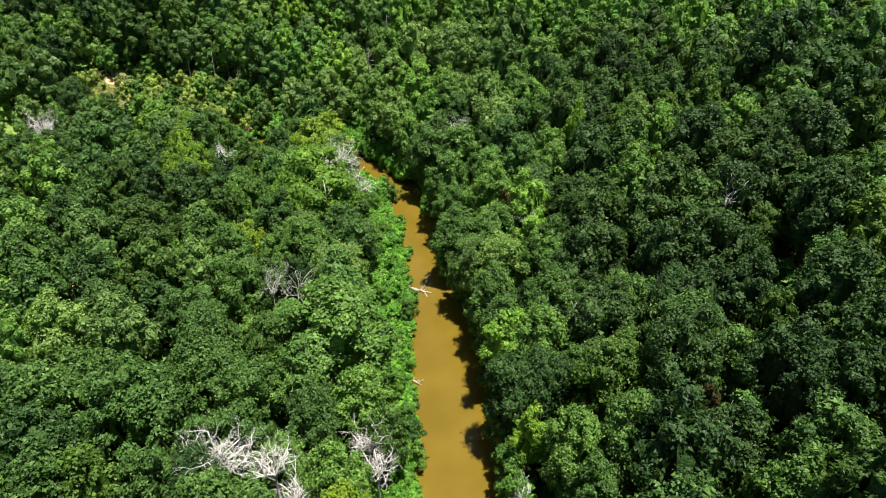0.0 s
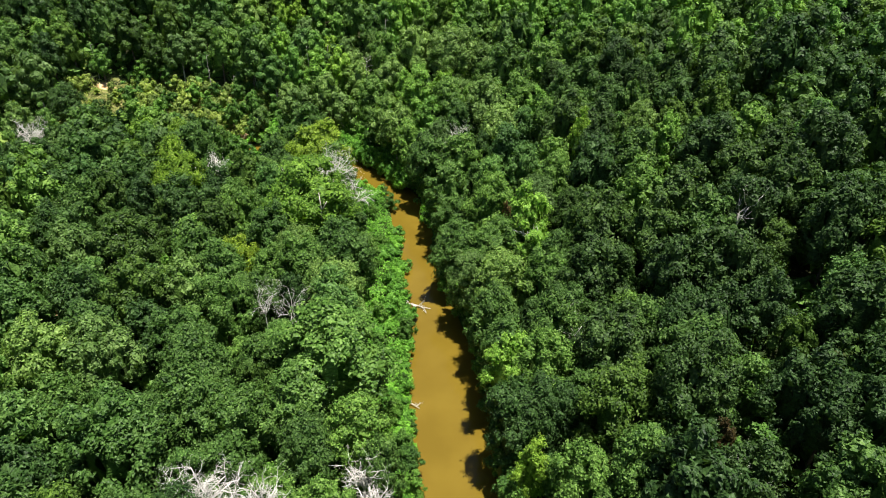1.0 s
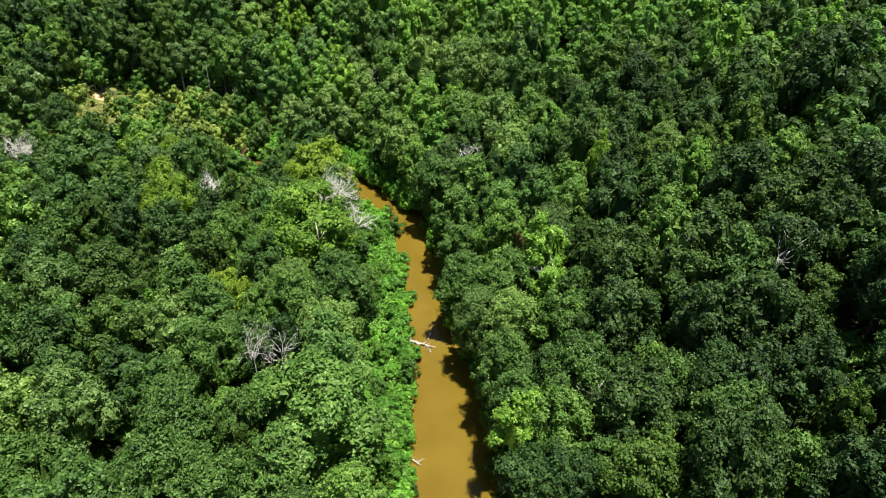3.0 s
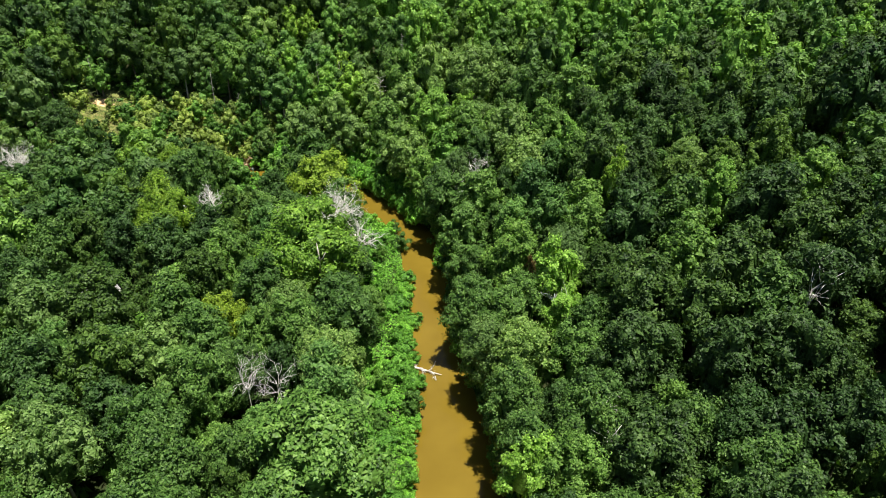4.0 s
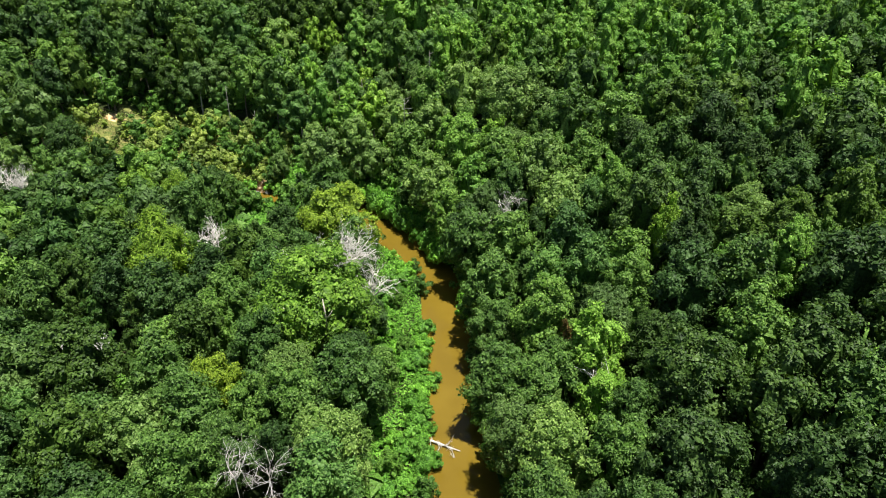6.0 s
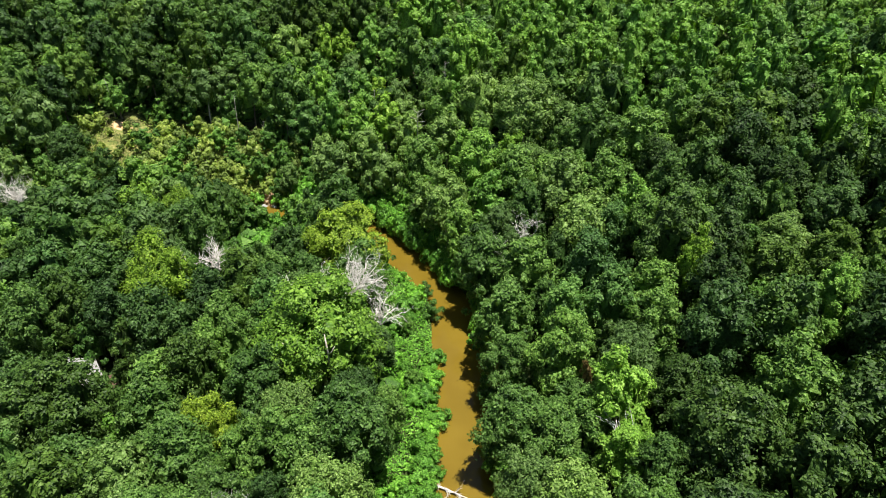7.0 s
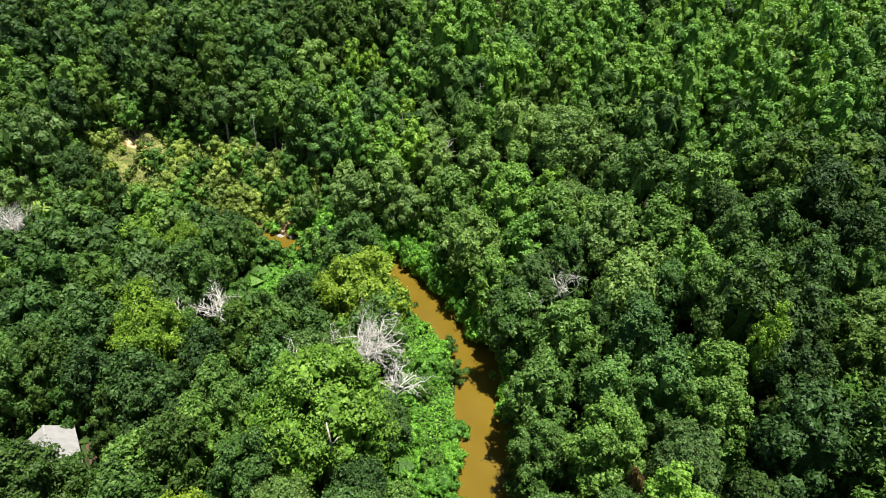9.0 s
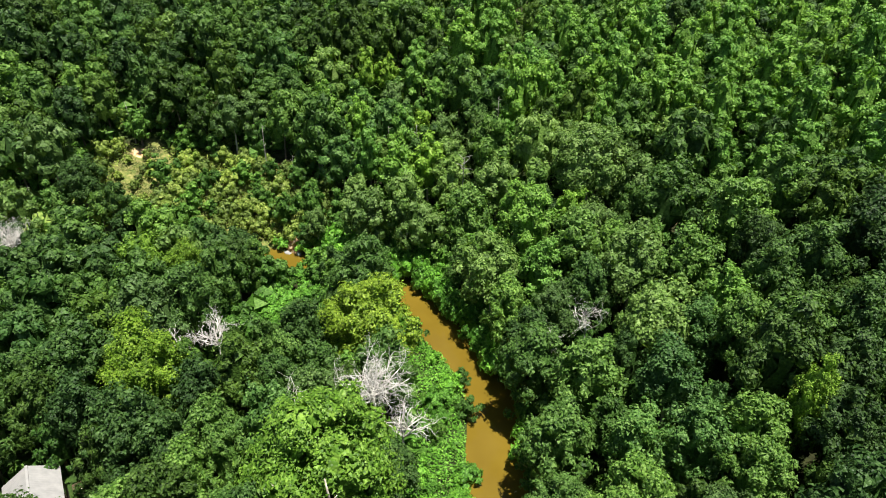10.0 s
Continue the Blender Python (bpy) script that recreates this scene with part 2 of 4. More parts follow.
def crown_mesh(name, mat, rng, r, h, lobes, leaves, leaf, low=0.6, lobe=(0.16, 0.33), narrow=0.0, inset=0.9, wide=1.0):
    """A crown of uneven boughs: each bough a loose shell of leaf sprays with clumps of single leaves on it.
    r: half its width, h: its height from z=0."""
    cs, rs = [], []
    side = rng.uniform(0, 6.28)
    for i in range(lobes):
        up = 1 - (i + 0.5) / lobes * (1 + low)
        a = i * 2.39996 + rng.uniform(-0.5, 0.5)
        flat = math.sqrt(max(0.0, 1 - up * up))
        k = rng.uniform(0.62, 0.9) * (1 + 0.10 * math.sin(2 * a + side))
        taper = 1 - narrow * max(up, 0)
        cs.append((flat * math.cos(a) * r * k * taper, flat * math.sin(a) * r * k * taper, h * 0.42 + up * h * 0.5 * (k + 0.08)))
        rs.append(r * rng.uniform(*lobe) * (1 - 0.25 * narrow))
    cs, rs = np.array(cs), np.array(rs)
    # shells of sprays, left open where boughs grow into one another
    shells = []
    for i in range(lobes):
        tri = FINE * (rs[i] * inset) * rng.uniform(0.9, 1.1, 3)
        mid = tri.mean(1, keepdims=True)
        tri = mid * rng.uniform(0.86, 1.12, (len(tri), 1, 1)) + (tri - mid) * rng.uniform(0.95, 1.35, (len(tri), 1, 1)) * wide + rng.normal(size=tri.shape) * rs[i] * 0.09 + cs[i]
        m = tri.mean(1)
        keep = (m[:, 2] > h * 0.1) & (m[:, 2] - cs[i][2] > -0.4 * rs[i])
        for j in range(lobes):
            if j != i:
                keep &= np.linalg.norm(m - cs[j], axis=1) > rs[j] * 0.8
        inward = (unit(m - cs[i]) * unit(np.array((0, 0, h * 0.4)) - cs[i])).sum(1) > 0.35
        shells.append(tri[keep & ~inward])
    mid = FINE.mean(1, keepdims=True)
    core = (mid * rng.uniform(0.75, 1.2, (80, 1, 1)) + (FINE - mid) * 1.3 + rng.normal(size=FINE.shape) * 0.08) * np.array((r * 0.58, r * 0.58, h * 0.37)) * np.array((1 - 0.4 * narrow, 1 - 0.4 * narrow, 1)) + np.array((0, 0, h * 0.42))
    core = core[FINE.mean(1)[:, 2] > -0.5]
    shell = np.concatenate(shells)
    # clumps on the boughs
    per = 14
    cw = np.repeat(np.arange(lobes), per)
    cd = rng.normal(size=(len(cw), 3))
    cd += unit(cs[cw] - np.array((0, 0, h * 0.35))) * 0.7 + np.array((0, 0, 0.4))
    cd = unit(cd)
    cc = cs[cw] + cd * (rs[cw] * rng.uniform(0.8, 1.02, len(cw)))[:, None]
    cr = rs[cw] * rng.uniform(0.2, 0.55, len(cw))
    hid = np.zeros(len(cw), bool)
    for i in range(lobes):
        hid |= (np.linalg.norm(cc - cs[i], axis=1) < rs[i] * 0.85) & (cw != i)
    hid |= (cc[:, 2] < h * 0.2) & (rng.uniform(size=len(cw)) < 0.6)
    cc, cr, cd = cc[~hid], cr[~hid], cd[~hid]
    # leaves on the clumps
    n = leaves
    which = rng.choice(len(cr), n, p=cr ** 1.6 / (cr ** 1.6).sum())
    d = unit(rng.normal(size=(n, 3)) + cd[which] * 0.9 + np.array((0, 0, 0.45)))
    p = cc[which] + d * (cr[which] * (1 + rng.normal(size=n) * 0.28))[:, None]
    nor = unit(d * 0.75 + unit(p - np.array((0, 0, h * 0.35))) * 0.55 + np.array((0, 0, 0.12)) + rng.normal(size=(n, 3)) * 0.36)
    s = rng.normal(size=(n, 3))
    s = unit(s - nor * (s * nor).sum(1)[:, None])
    w = np.cross(nor, s)
    size = leaf * rng.uniform(0.6, 1.35, n)[:, None]
    a = p + s * size * 0.6 - np.array((0, 0, 0.12)) * size
    b2 = p - s * size * 0.35 + w * size * 0.36
    c = p - s * size * 0.35 - w * size * 0.36
    every = np.concatenate([np.stack([a, b2, c], 1), shell, core])
    return mesh_of(name, every.reshape(-1, 3).tolist(), np.arange(3 * len(every)).reshape(-1, 3).tolist(), [mat])


def trunk_mesh(name, mat, rng, height, r, limbs):
    lean = (rng.uniform(-0.6, 0.6), rng.uniform(-0.6, 0.6))
    path = [(lean[0] * f ** 2, lean[1] * f ** 2, -0.6 + f * (height + 0.6)) for f in (0, 0.08, 0.3, 0.6, 0.85, 1)]
    pieces = [tube(path, [r * 1.5, r * 1.05, r * 0.9, r * 0.65, r * 0.4, r * 0.15], 6)]
    for i in range(limbs):
        f = rng.uniform(0.45, 0.85)
        a = i * 2.4 + rng.uniform(-0.4, 0.4)
        z0, s = f * height, (1.05 - f) * height * 0.55
        x0, y0 = lean[0] * f * f, lean[1] * f * f
        pieces.append(tube([(x0, y0, z0), (x0 + math.cos(a) * s * 0.5, y0 + math.sin(a) * s * 0.5, z0 + s * 0.3), (x0 + math.cos(a) * s, y0 + math.sin(a) * s, z0 + s * 0.8)],
                           [r * 0.42, r * 0.3, r * 0.08], 4))
    return mesh_of(name, *joined(pieces), [mat], True)


# kind: crown radius, crown height, trunk height below it, lobes, leaves near, leaf size, narrowness, trunk material
KINDS = {
    "oak": (5.0, 15.0, 3.0, 40, 5600, 0.35, 0.1, M_BARK),
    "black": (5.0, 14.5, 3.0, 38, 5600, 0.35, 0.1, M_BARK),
    "hickory": (4.7, 15.5, 3.0, 38, 5400, 0.35, 0.2, M_BARK),
    "maple": (4.8, 15.5, 2.5, 40, 5600, 0.35, 0.15, M_BARK),
    "beech": (4.5, 16.0, 2.5, 40, 5200, 0.33, 0.25, M_PALE),
    "sycamore": (6.0, 17.0, 2.5, 52, 11000, 0.32, 0.15, M_PALE),
    "locust": (5.2, 15.5, 2.5, 46, 8600, 0.31, 0.15, M_PALE),
    "poplar": (4.0, 17.5, 3.0, 38, 5200, 0.34, 0.35, M_BARK),
    "elder": (4.0, 15.0, 3.0, 30, 4600, 0.36, 0.2, M_PALE),
    "ash": (5.2, 14.0, 4.0, 44, 6000, 0.33, 0.1, M_PALE),
    "shrub": (2.4, 3.2, 0.3, 9, 640, 0.33, 0.0, M_BARK),
    "scrub": (2.2, 3.6, 0.3, 11, 500, 0.36, 0.2, M_BARK),
    "sapling": (2.7, 8.0, 0.5, 18, 1600, 0.34, 0.25, M_BARK),
    "rust": (2.4, 5.0, 5.0, 12, 700, 0.35, 0.2, M_BARK),
}
LABELS = {
    "oak": ("dark green oak tree with a dense lobed crown", "tree", "oaks of the hill woods"),
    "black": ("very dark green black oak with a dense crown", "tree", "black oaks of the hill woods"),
    "hickory": ("olive green hickory tree with a tall rounded crown", "tree", "hickories of the hill woods"),
    "beech": ("fresh green beech tree with a dense tall crown", "tree", "beeches of the hill woods"),
    "maple": ("mid-green broadleaf tree with a full rounded crown", "tree", "broadleaf trees of the valley"),
    "sycamore": ("yellow-green sycamore with a broad crown and pale trunk", "tree", "sycamores near the river"),
    "locust": ("yellow-green locust tree with a bright feathery crown", "tree", "locusts of the flood plain"),
    "poplar": ("tall light green tulip poplar with a narrow crown", "tree", "poplars on the hillside"),
    "elder": ("vivid light green box elder with an open crown", "tree", "box elders of the valley"),
    "ash": ("grey-green ash tree with a feathery spreading crown", "tree", "ash trees of the flood plain"),
    "shrub": ("bright green riverside shrub with dense small leaves", "shrub", "shrubs along the river"),
    "scrub": ("yellowish green scrub bush on dry sandy slope", "bush", "scrub on the clearing"),
    "sapling": ("young green understorey tree between taller crowns", "tree", "understorey of the woods"),
    "rust": ("small tree with rusty brown dying leaves", "tree", ""),
}
NAMES = {"oak": "oak_tree", "black": "black_oak_tree", "maple": "maple_tree", "hickory": "hickory_tree", "beech": "beech_tree", "sycamore": "sycamore_tree", "locust": "locust_tree", "poplar": "poplar_tree", "elder": "box_elder_tree", "ash": "ash_tree", "shrub": "shrub", "scrub": "scrub_bush", "rust": "dying_tree", "sapling": "young_tree"}
STOCK = {}
for kind, (r, h, below, lobes, leaves, leaf, narrow, bark) in KINDS.items():
    rng = np.random.default_rng(sum(map(ord, kind)))
    small = kind in ("shrub", "scrub", "rust")
    near = [crown_mesh(kind + "_crown", LEAF[kind], rng, r, h, lobes + v, leaves, leaf, narrow=narrow, inset=0.9 if small else 0.78) for v in range(3 if small else 4)]
    mid = near if small else [crown_mesh(kind + "_crown_mid", LEAF[kind], rng, r, h, lobes - 6 + v, int(leaves * 0.36), leaf * 1.4, narrow=narrow, inset=0.83) for v in range(4)]
    far = [crown_mesh(kind + "_crown_far", LEAF[kind], rng, r, h, (8 if small else 10 if kind == "sapling" else 18) + v, int(leaves * 0.065), leaf * 1.8, lobe=(0.22, 0.38), narrow=narrow, wide=1.15) for v in range(4)]
    trunks = [trunk_mesh(kind + "_trunk", bark, rng, below + h * 0.6, 0.08 if small else 0.26, 2 if small else 4) for v in range(2)]
    trunks += [] if small else [trunk_mesh(kind + "_trunk_far", bark, rng, below + h * 0.6, 0.26, 1) for v in range(2)]
    STOCK[kind] = (near, mid, far, trunks)

PLANTED, PLANTED_TREES, SCATTER = [], [], False
dice = random.Random(5)


def off_water(x, y, gap):
    """Moves a tree up the bank until its crown no longer reaches far over the water."""
    for _ in range(12):
        d = float(river_at(x, y)[0])
        if d >= gap:
            break
        sx = float(river_at(x + 0.2, y)[0]) - d
        sy = float(river_at(x, y + 0.2)[0]) - d
        q = math.hypot(sx, sy) or 1.0
        x, y = x + sx / q * (gap - d) * 0.6, y + sy / q * (gap - d) * 0.6
    return x, y


def plant(kind, x, y, width=1.0, tall=1.0, label="", fine=False):
    """One tree or bush: its crown and trunk under an empty at the foot of the trunk."""
    near, mid, far, trunks = STOCK[kind]
    r, h, below = KINDS[kind][:3]
    if below > 1:
        inner = not bool(river_at(x, y)[1]) and x > -50
        x, y = off_water(x, y, r * width + 0.6 if inner else r * width * 0.48)
    z = float(ground_z(x, y))
    ob = new(NAMES[kind])
    ob.empty_display_size = 0.5
    turn = dice.uniform(0, 360)
    ob.matrix_basis = pose(x, y, z, dice.uniform(-3, 3), dice.uniform(-3, 3), turn) @ Matrix.Diagonal((width, width, tall, 1))
    text, category, group = LABELS[kind]
    tagged(ob, label or text, category, group)
    if fine or math.hypot((x + 3) / 37, (y - 78) / 44) < 1:
        stock = near
    elif math.hypot((x + 5) / 66, (y - 95) / 85) < 1:
        stock = mid
    else:
        stock = far
    if width < 0.64 and not fine and below > 1 and kind != "sapling":
        stock = mid if stock is near else far   # small crowns hold fewer leaves
    crown = new("crown", dice.choice(stock))
    crown.parent, crown.location = ob, (0, 0, below)
    trunk = new("trunk", dice.choice(trunks[2:] if stock is far and len(trunks) > 2 else trunks[:2]))
    trunk.parent = ob
    PLANTED.append((x, y, r * width * (1.0 if SCATTER else 1.12)))
    PLANTED_TREES.append(ob)
    return ob


# trees that can be told apart
plant("poplar", 64.0, 169.1, 1.16, 1.07)
plant("poplar", 61.9, 187.9, 1.28, 1.09)
plant("poplar", 55.9, 162.0, 0.91, 1.04)
plant("poplar", 6.3, 214.4, 1.05, 1.06)
plant("poplar", 35.8, 208.9, 1.15, 1.07)
plant("poplar", 25.9, 199.8, 0.87, 1.03)
plant("poplar", 0.6, 209.0, 1.10, 1.06)
plant("poplar", 6.8, 206.5, 0.99, 1.05)
plant("poplar", 3.3, 194.0, 0.75, 1.01)
plant("poplar", -12.7, 212.8, 1.13, 1.07)
plant("poplar", 13.7, 229.0, 1.24, 1.09)
plant("poplar", 20.4, 221.2, 1.09, 1.06)
plant("poplar", 37.4, 201.6, 0.99, 1.05)
plant("poplar", -30.4, 226.5, 1.24, 1.09)
plant("poplar", -22.4, 227.9, 1.14, 1.07)
plant("poplar", 47.6, 219.8, 1.22, 1.08)
plant("poplar", 25.1, 193.4, 0.92, 1.04)
plant("poplar", 46.7, 191.9, 1.04, 1.06)
plant("poplar", 72.0, 154.6, 0.88, 1.03)
plant("poplar", -5.4, 232.2, 1.05, 1.06)
plant("poplar", 32.0, 232.5, 1.07, 1.06)
plant("oak", -67.5, 111.5, 0.8, 0.95)
plant("hickory", -64.0, 117.0, 0.85, 0.95)
plant("oak", -70.0, 104.5, 0.8, 0.85)
plant("oak", -57.5, 117.5, 0.8, 0.9)
plant("hickory", -53.4, 98.6, 1.25, 1.05, "broad olive green tree in front of the cabin", True)
plant("oak", -52.9, 104.9, 0.48, 0.58, "small dark green tree beside the cabin roof")
plant("maple", -45.6, 105.6, 0.84, 0.84)
plant("hickory", -53.4, 113.4, 0.60, 0.76)
plant("hickory", -52.6, 109.6, 0.40, 0.46)
plant("sycamore", -53.6, 124.8, 0.93, 0.97, "", True)
plant("hickory", -65.6, 131.7, 0.96, 0.98)
plant("maple", -76.7, 133.8, 1.08, 1.04)
plant("oak", -67.7, 120.4, 0.83, 0.91)
plant("oak", -50.4, 115.2, 0.92, 0.96)
plant("oak", -45.8, 115.0, 0.75, 0.88)
plant("maple", -41.0, 118.6, 0.78, 0.89)
plant("hickory", -40.9, 127.8, 0.91, 0.96)
plant("maple", -37.6, 128.8, 0.74, 0.87)
plant("maple", -32.0, 132.2, 0.83, 0.92)
plant("sycamore", -25.0, 115.0, 1.42, 1.16, "large yellow-green sycamore with a wide crown", True)
big = PLANTED_TREES[-1]
for path, girth in ((((-22.4, 110.2, 14.5), (-22.2, 109.7, 17.8), (-22.3, 109.6, 20.6)), 0.12), (((-22.2, 109.7, 17.0), (-21.5, 109.2, 18.0), (-20.9, 109.0, 19.2)), 0.07), (((-26.6, 109.6, 17.0), (-27.3, 108.9, 18.4), (-27.9, 108.7, 19.5)), 0.07)):
    limb = new("limb", mesh_of("sycamore_limb", *tube([big.matrix_basis.inverted() @ Vector(p) for p in path], [girth, girth * 0.8, girth * 0.4], 6), [M_PALE], True))
    limb.parent = big
    limb["label"] = "white bare sycamore limb"
plant("locust", -28.6, 144.6, 1.36, 1.10, "", True)
plant("maple", -39.9, 111.5, 0.74, 0.87)
plant("maple", -37.3, 115.7, 0.72, 0.86)
plant("oak", -62.5, 145.8, 0.78, 0.89)
plant("sycamore", -63.1, 151.7, 0.63, 0.82, "", True)
plant("oak", -56.9, 151.9, 0.79, 0.90)
plant("maple", -67.3, 144.2, 0.93, 0.96)
plant("oak", -77.4, 149.8, 0.97, 0.98)
plant("oak", -83.6, 145.5, 1.07, 1.04)
plant("maple", -76.4, 162.6, 1.07, 1.03)
plant("oak", -104.5, 178.5, 0.95, 0.85, "", True)
plant("hickory", -57.5, 156.5, 0.70, 0.80)
plant("oak", -62.0, 161.5, 0.72, 0.80)
plant("oak", -61.5, 167.0, 0.62, 0.66)
plant("maple", -57.8, 165.6, 0.52, 0.56)
for x, y, s in ((-47.0, 151.0, 1.0), (-50.5, 154.0, 1.1), (-46.0, 155.5, 1.2), (-49.5, 158.5, 1.0), (-52.0, 162.0, 0.9), (-45.5, 160.5, 1.0), (-53.0, 157.5, 1.0), (-58.0, 165.5, 1.2), (-55.0, 163.5, 1.1), (-52.0, 166.5, 0.8), (-49.0, 166.8, 0.8), (-58.5, 151.0, 1.1), (-55.0, 149.5, 1.1)):
    plant("shrub", x, y, s, s * 0.7, "bright green low bush in a wet opening")
for x, y, s in ((-41.5, 150.0, 1.0), (-40.0, 146.0, 1.2), (-52.0, 147.5, 1.0), (-47.5, 142.5, 1.2), (-51.0, 142.0, 1.15), (-43.5, 141.5, 1.2), (-42.5, 156.5, 0.8), (-45.5, 164.8, 0.9), (-42.5, 166.0, 0.95), (-39.0, 167.0, 0.9), (-66.0, 167.0, 1.1), (-60.5, 154.5, 1.0), (-58.0, 160.0, 1.0), (-46.8, 167.3, 1.15), (-52.3, 163.6, 1.05), (-55.0, 162.6, 1.05), (-44.0, 168.0, 1.1)):
    plant("sapling", x, y, s, s * 0.85)
plant("oak", -38.2, 140.5, 0.77, 0.89)
plant("maple", -33.2, 155.6, 1.19, 1.09, "", True)
plant("ash", -28.4, 173.3, 0.85, 0.92)
plant("ash", -14.3, 158.7, 1.14, 1.07)
plant("maple", -8.6, 151.8, 0.90, 0.95)
plant("oak", -4.2, 146.2, 0.80, 0.90)
plant("maple", -4.0, 139.9, 1.02, 1.01)
plant("maple", 0.5, 127.3, 1.03, 1.02)
plant("maple", 4.5, 136.1, 1.05, 1.03)
plant("maple", 3.4, 155.4, 0.93, 0.97)
plant("ash", 13.8, 145.9, 1.04, 1.02)
plant("beech", 18.1, 144.2, 0.77, 0.89)
plant("poplar", -5.9, 169.7, 1.22, 1.11, "", True)
plant("maple", 1.1, 166.6, 1.11, 1.05)
plant("ash", 2.8, 183.4, 1.29, 1.15, "", True)
plant("maple", 24.1, 142.6, 0.80, 0.90)
plant("maple", 28.5, 140.1, 0.91, 0.95)
plant("elder", 27.4, 128.6, 0.62, 1.02, "", True)
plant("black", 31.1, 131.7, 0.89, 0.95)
plant("maple", 22.3, 127.1, 0.83, 0.91)
plant("beech", 14.6, 135.4, 0.96, 0.98)
plant("beech", 16.9, 126.3, 0.93, 0.96)
plant("beech", 9.9, 125.9, 0.90, 0.95)
plant("maple", 21.6, 120.9, 0.79, 0.89)
plant("black", 30.5, 123.8, 0.80, 0.90)
plant("oak", 35.2, 140.1, 0.84, 0.92)
plant("ash", 10.5, 158.1, 1.09, 1.05)
plant("maple", 18.3, 156.9, 0.99, 0.99)
plant("maple", 25.1, 163.5, 1.12, 1.06)
plant("oak", 16.4, 170.8, 1.13, 1.07)
plant("hickory", 35.6, 161.8, 1.08, 1.04)
plant("oak", 32.2, 152.4, 0.96, 0.98)
plant("oak", 27.6, 150.7, 0.84, 0.92)
plant("shrub", -3.3, 133.0, 1.02, 1.02)
plant("maple", 2.0, 119.7, 0.87, 0.76)
plant("ash", -39.7, 175.4, 0.94, 0.97)
plant("maple", -18.8, 176.9, 0.99, 1.00)
plant("ash", -14.8, 186.0, 0.94, 0.97)
plant("ash", -60.0, 94.9, 0.99, 0.99)
plant("hickory", -46.9, 86.1, 1.04, 1.02)
plant("ash", -41.6, 89.2, 0.88, 0.94)
plant("maple", -34.0, 84.8, 0.90, 0.95)
plant("ash", -46.3, 72.3, 0.96, 0.98)
plant("oak", -33.3, 71.7, 0.97, 0.98)
plant("locust", -35.4, 100.8, 0.70, 0.83, "", True)
plant("maple", -30.7, 106.2, 0.94, 0.97)
plant("maple", -23.9, 96.7, 0.95, 0.97)
plant("hickory", -41.1, 107.3, 0.87, 0.94)
plant("ash", -16.7, 90.5, 0.90, 0.95)
plant("elder", 16.1, 106.5, 1.05, 1.08, "bright light green tree with pale bare limbs", True)
plant("elder", 16.8, 100.2, 0.82, 0.80, "", True)
plant("ash", 2.9, 95.2, 0.82, 0.91)
plant("ash", 9.9, 91.1, 0.97, 0.98)
plant("oak", 3.0, 84.8, 0.87, 0.93)
plant("elder", 8.7, 73.9, 0.98, 1.0, "", True)
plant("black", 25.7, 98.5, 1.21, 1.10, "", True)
plant("maple", 3.7, 106.7, 1.0, 0.88)
plant("maple", 9.3, 117.2, 1.03, 1.02)
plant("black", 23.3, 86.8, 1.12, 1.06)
plant("maple", 17.2, 90.8, 0.92, 0.96)
plant("oak", 16.4, 78.6, 0.95, 0.97)
plant("oak", 27.7, 76.2, 0.83, 0.92)
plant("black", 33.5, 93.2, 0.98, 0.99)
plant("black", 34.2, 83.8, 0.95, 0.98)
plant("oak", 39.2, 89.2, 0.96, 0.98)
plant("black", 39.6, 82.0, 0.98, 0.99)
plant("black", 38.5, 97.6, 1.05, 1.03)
plant("maple", 34.3, 103.6, 0.92, 0.96)
plant("oak", 34.7, 114.2, 0.95, 0.97)
plant("poplar", 39.9, 114.5, 0.80, 0.90, "", True)
plant("black", 45.5, 109.3, 1.12, 1.06)
plant("black", 36.0, 71.7, 0.95, 0.97)
plant("oak", 32.0, 73.9, 0.85, 0.93)
plant("black", 42.5, 78.0, 0.74, 0.87)
plant("black", 46.2, 92.3, 0.96, 0.98)
plant("oak", 29.1, 113.9, 1.04, 1.02)
plant("black", 48.6, 101.4, 0.94, 0.97)
plant("maple", 19.2, 97.2, 0.75, 0.88)
plant("maple", -14.5, 71.8, 1.67, 1.25, "", True)
plant("ash", -54.9, 71.9, 0.89, 0.94)
plant("maple", -37.5, 57.3, 1.26, 1.13, "", True)
plant("oak", -25.0, 62.6, 0.90, 0.95)
plant("oak", -30.8, 63.0, 1.04, 1.02)
plant("maple", -50.3, 58.6, 1.00, 1.00)
plant("oak", -46.1, 51.5, 0.98, 0.99)
plant("oak", -43.6, 45.2, 0.93, 0.97)
plant("hickory", -38.5, 46.7, 0.88, 0.94)
plant("oak", -33.4, 47.3, 0.79, 0.90)
plant("oak", -28.3, 47.6, 0.75, 0.87)
plant("maple", -18.8, 65.2, 1.03, 1.01)
plant("oak", -16.7, 58.6, 0.79, 0.89)
plant("maple", -12.6, 49.6, 0.84, 0.92)
plant("locust", -11.0, 46.5, 0.65, 0.78, "", True)
plant("maple", -10.3, 62.0, 0.92, 0.96)
plant("oak", -4.3, 58.0, 0.60, 0.80)
plant("elder", 10.6, 57.2, 0.6, 0.86, "", True)
plant("maple", 9.9, 77.3, 0.89, 0.95)
plant("maple", 14.6, 72.1, 0.86, 0.93)
plant("oak", 8.8, 63.7, 0.89, 0.95)
plant("oak", 13.7, 65.0, 0.82, 0.91)
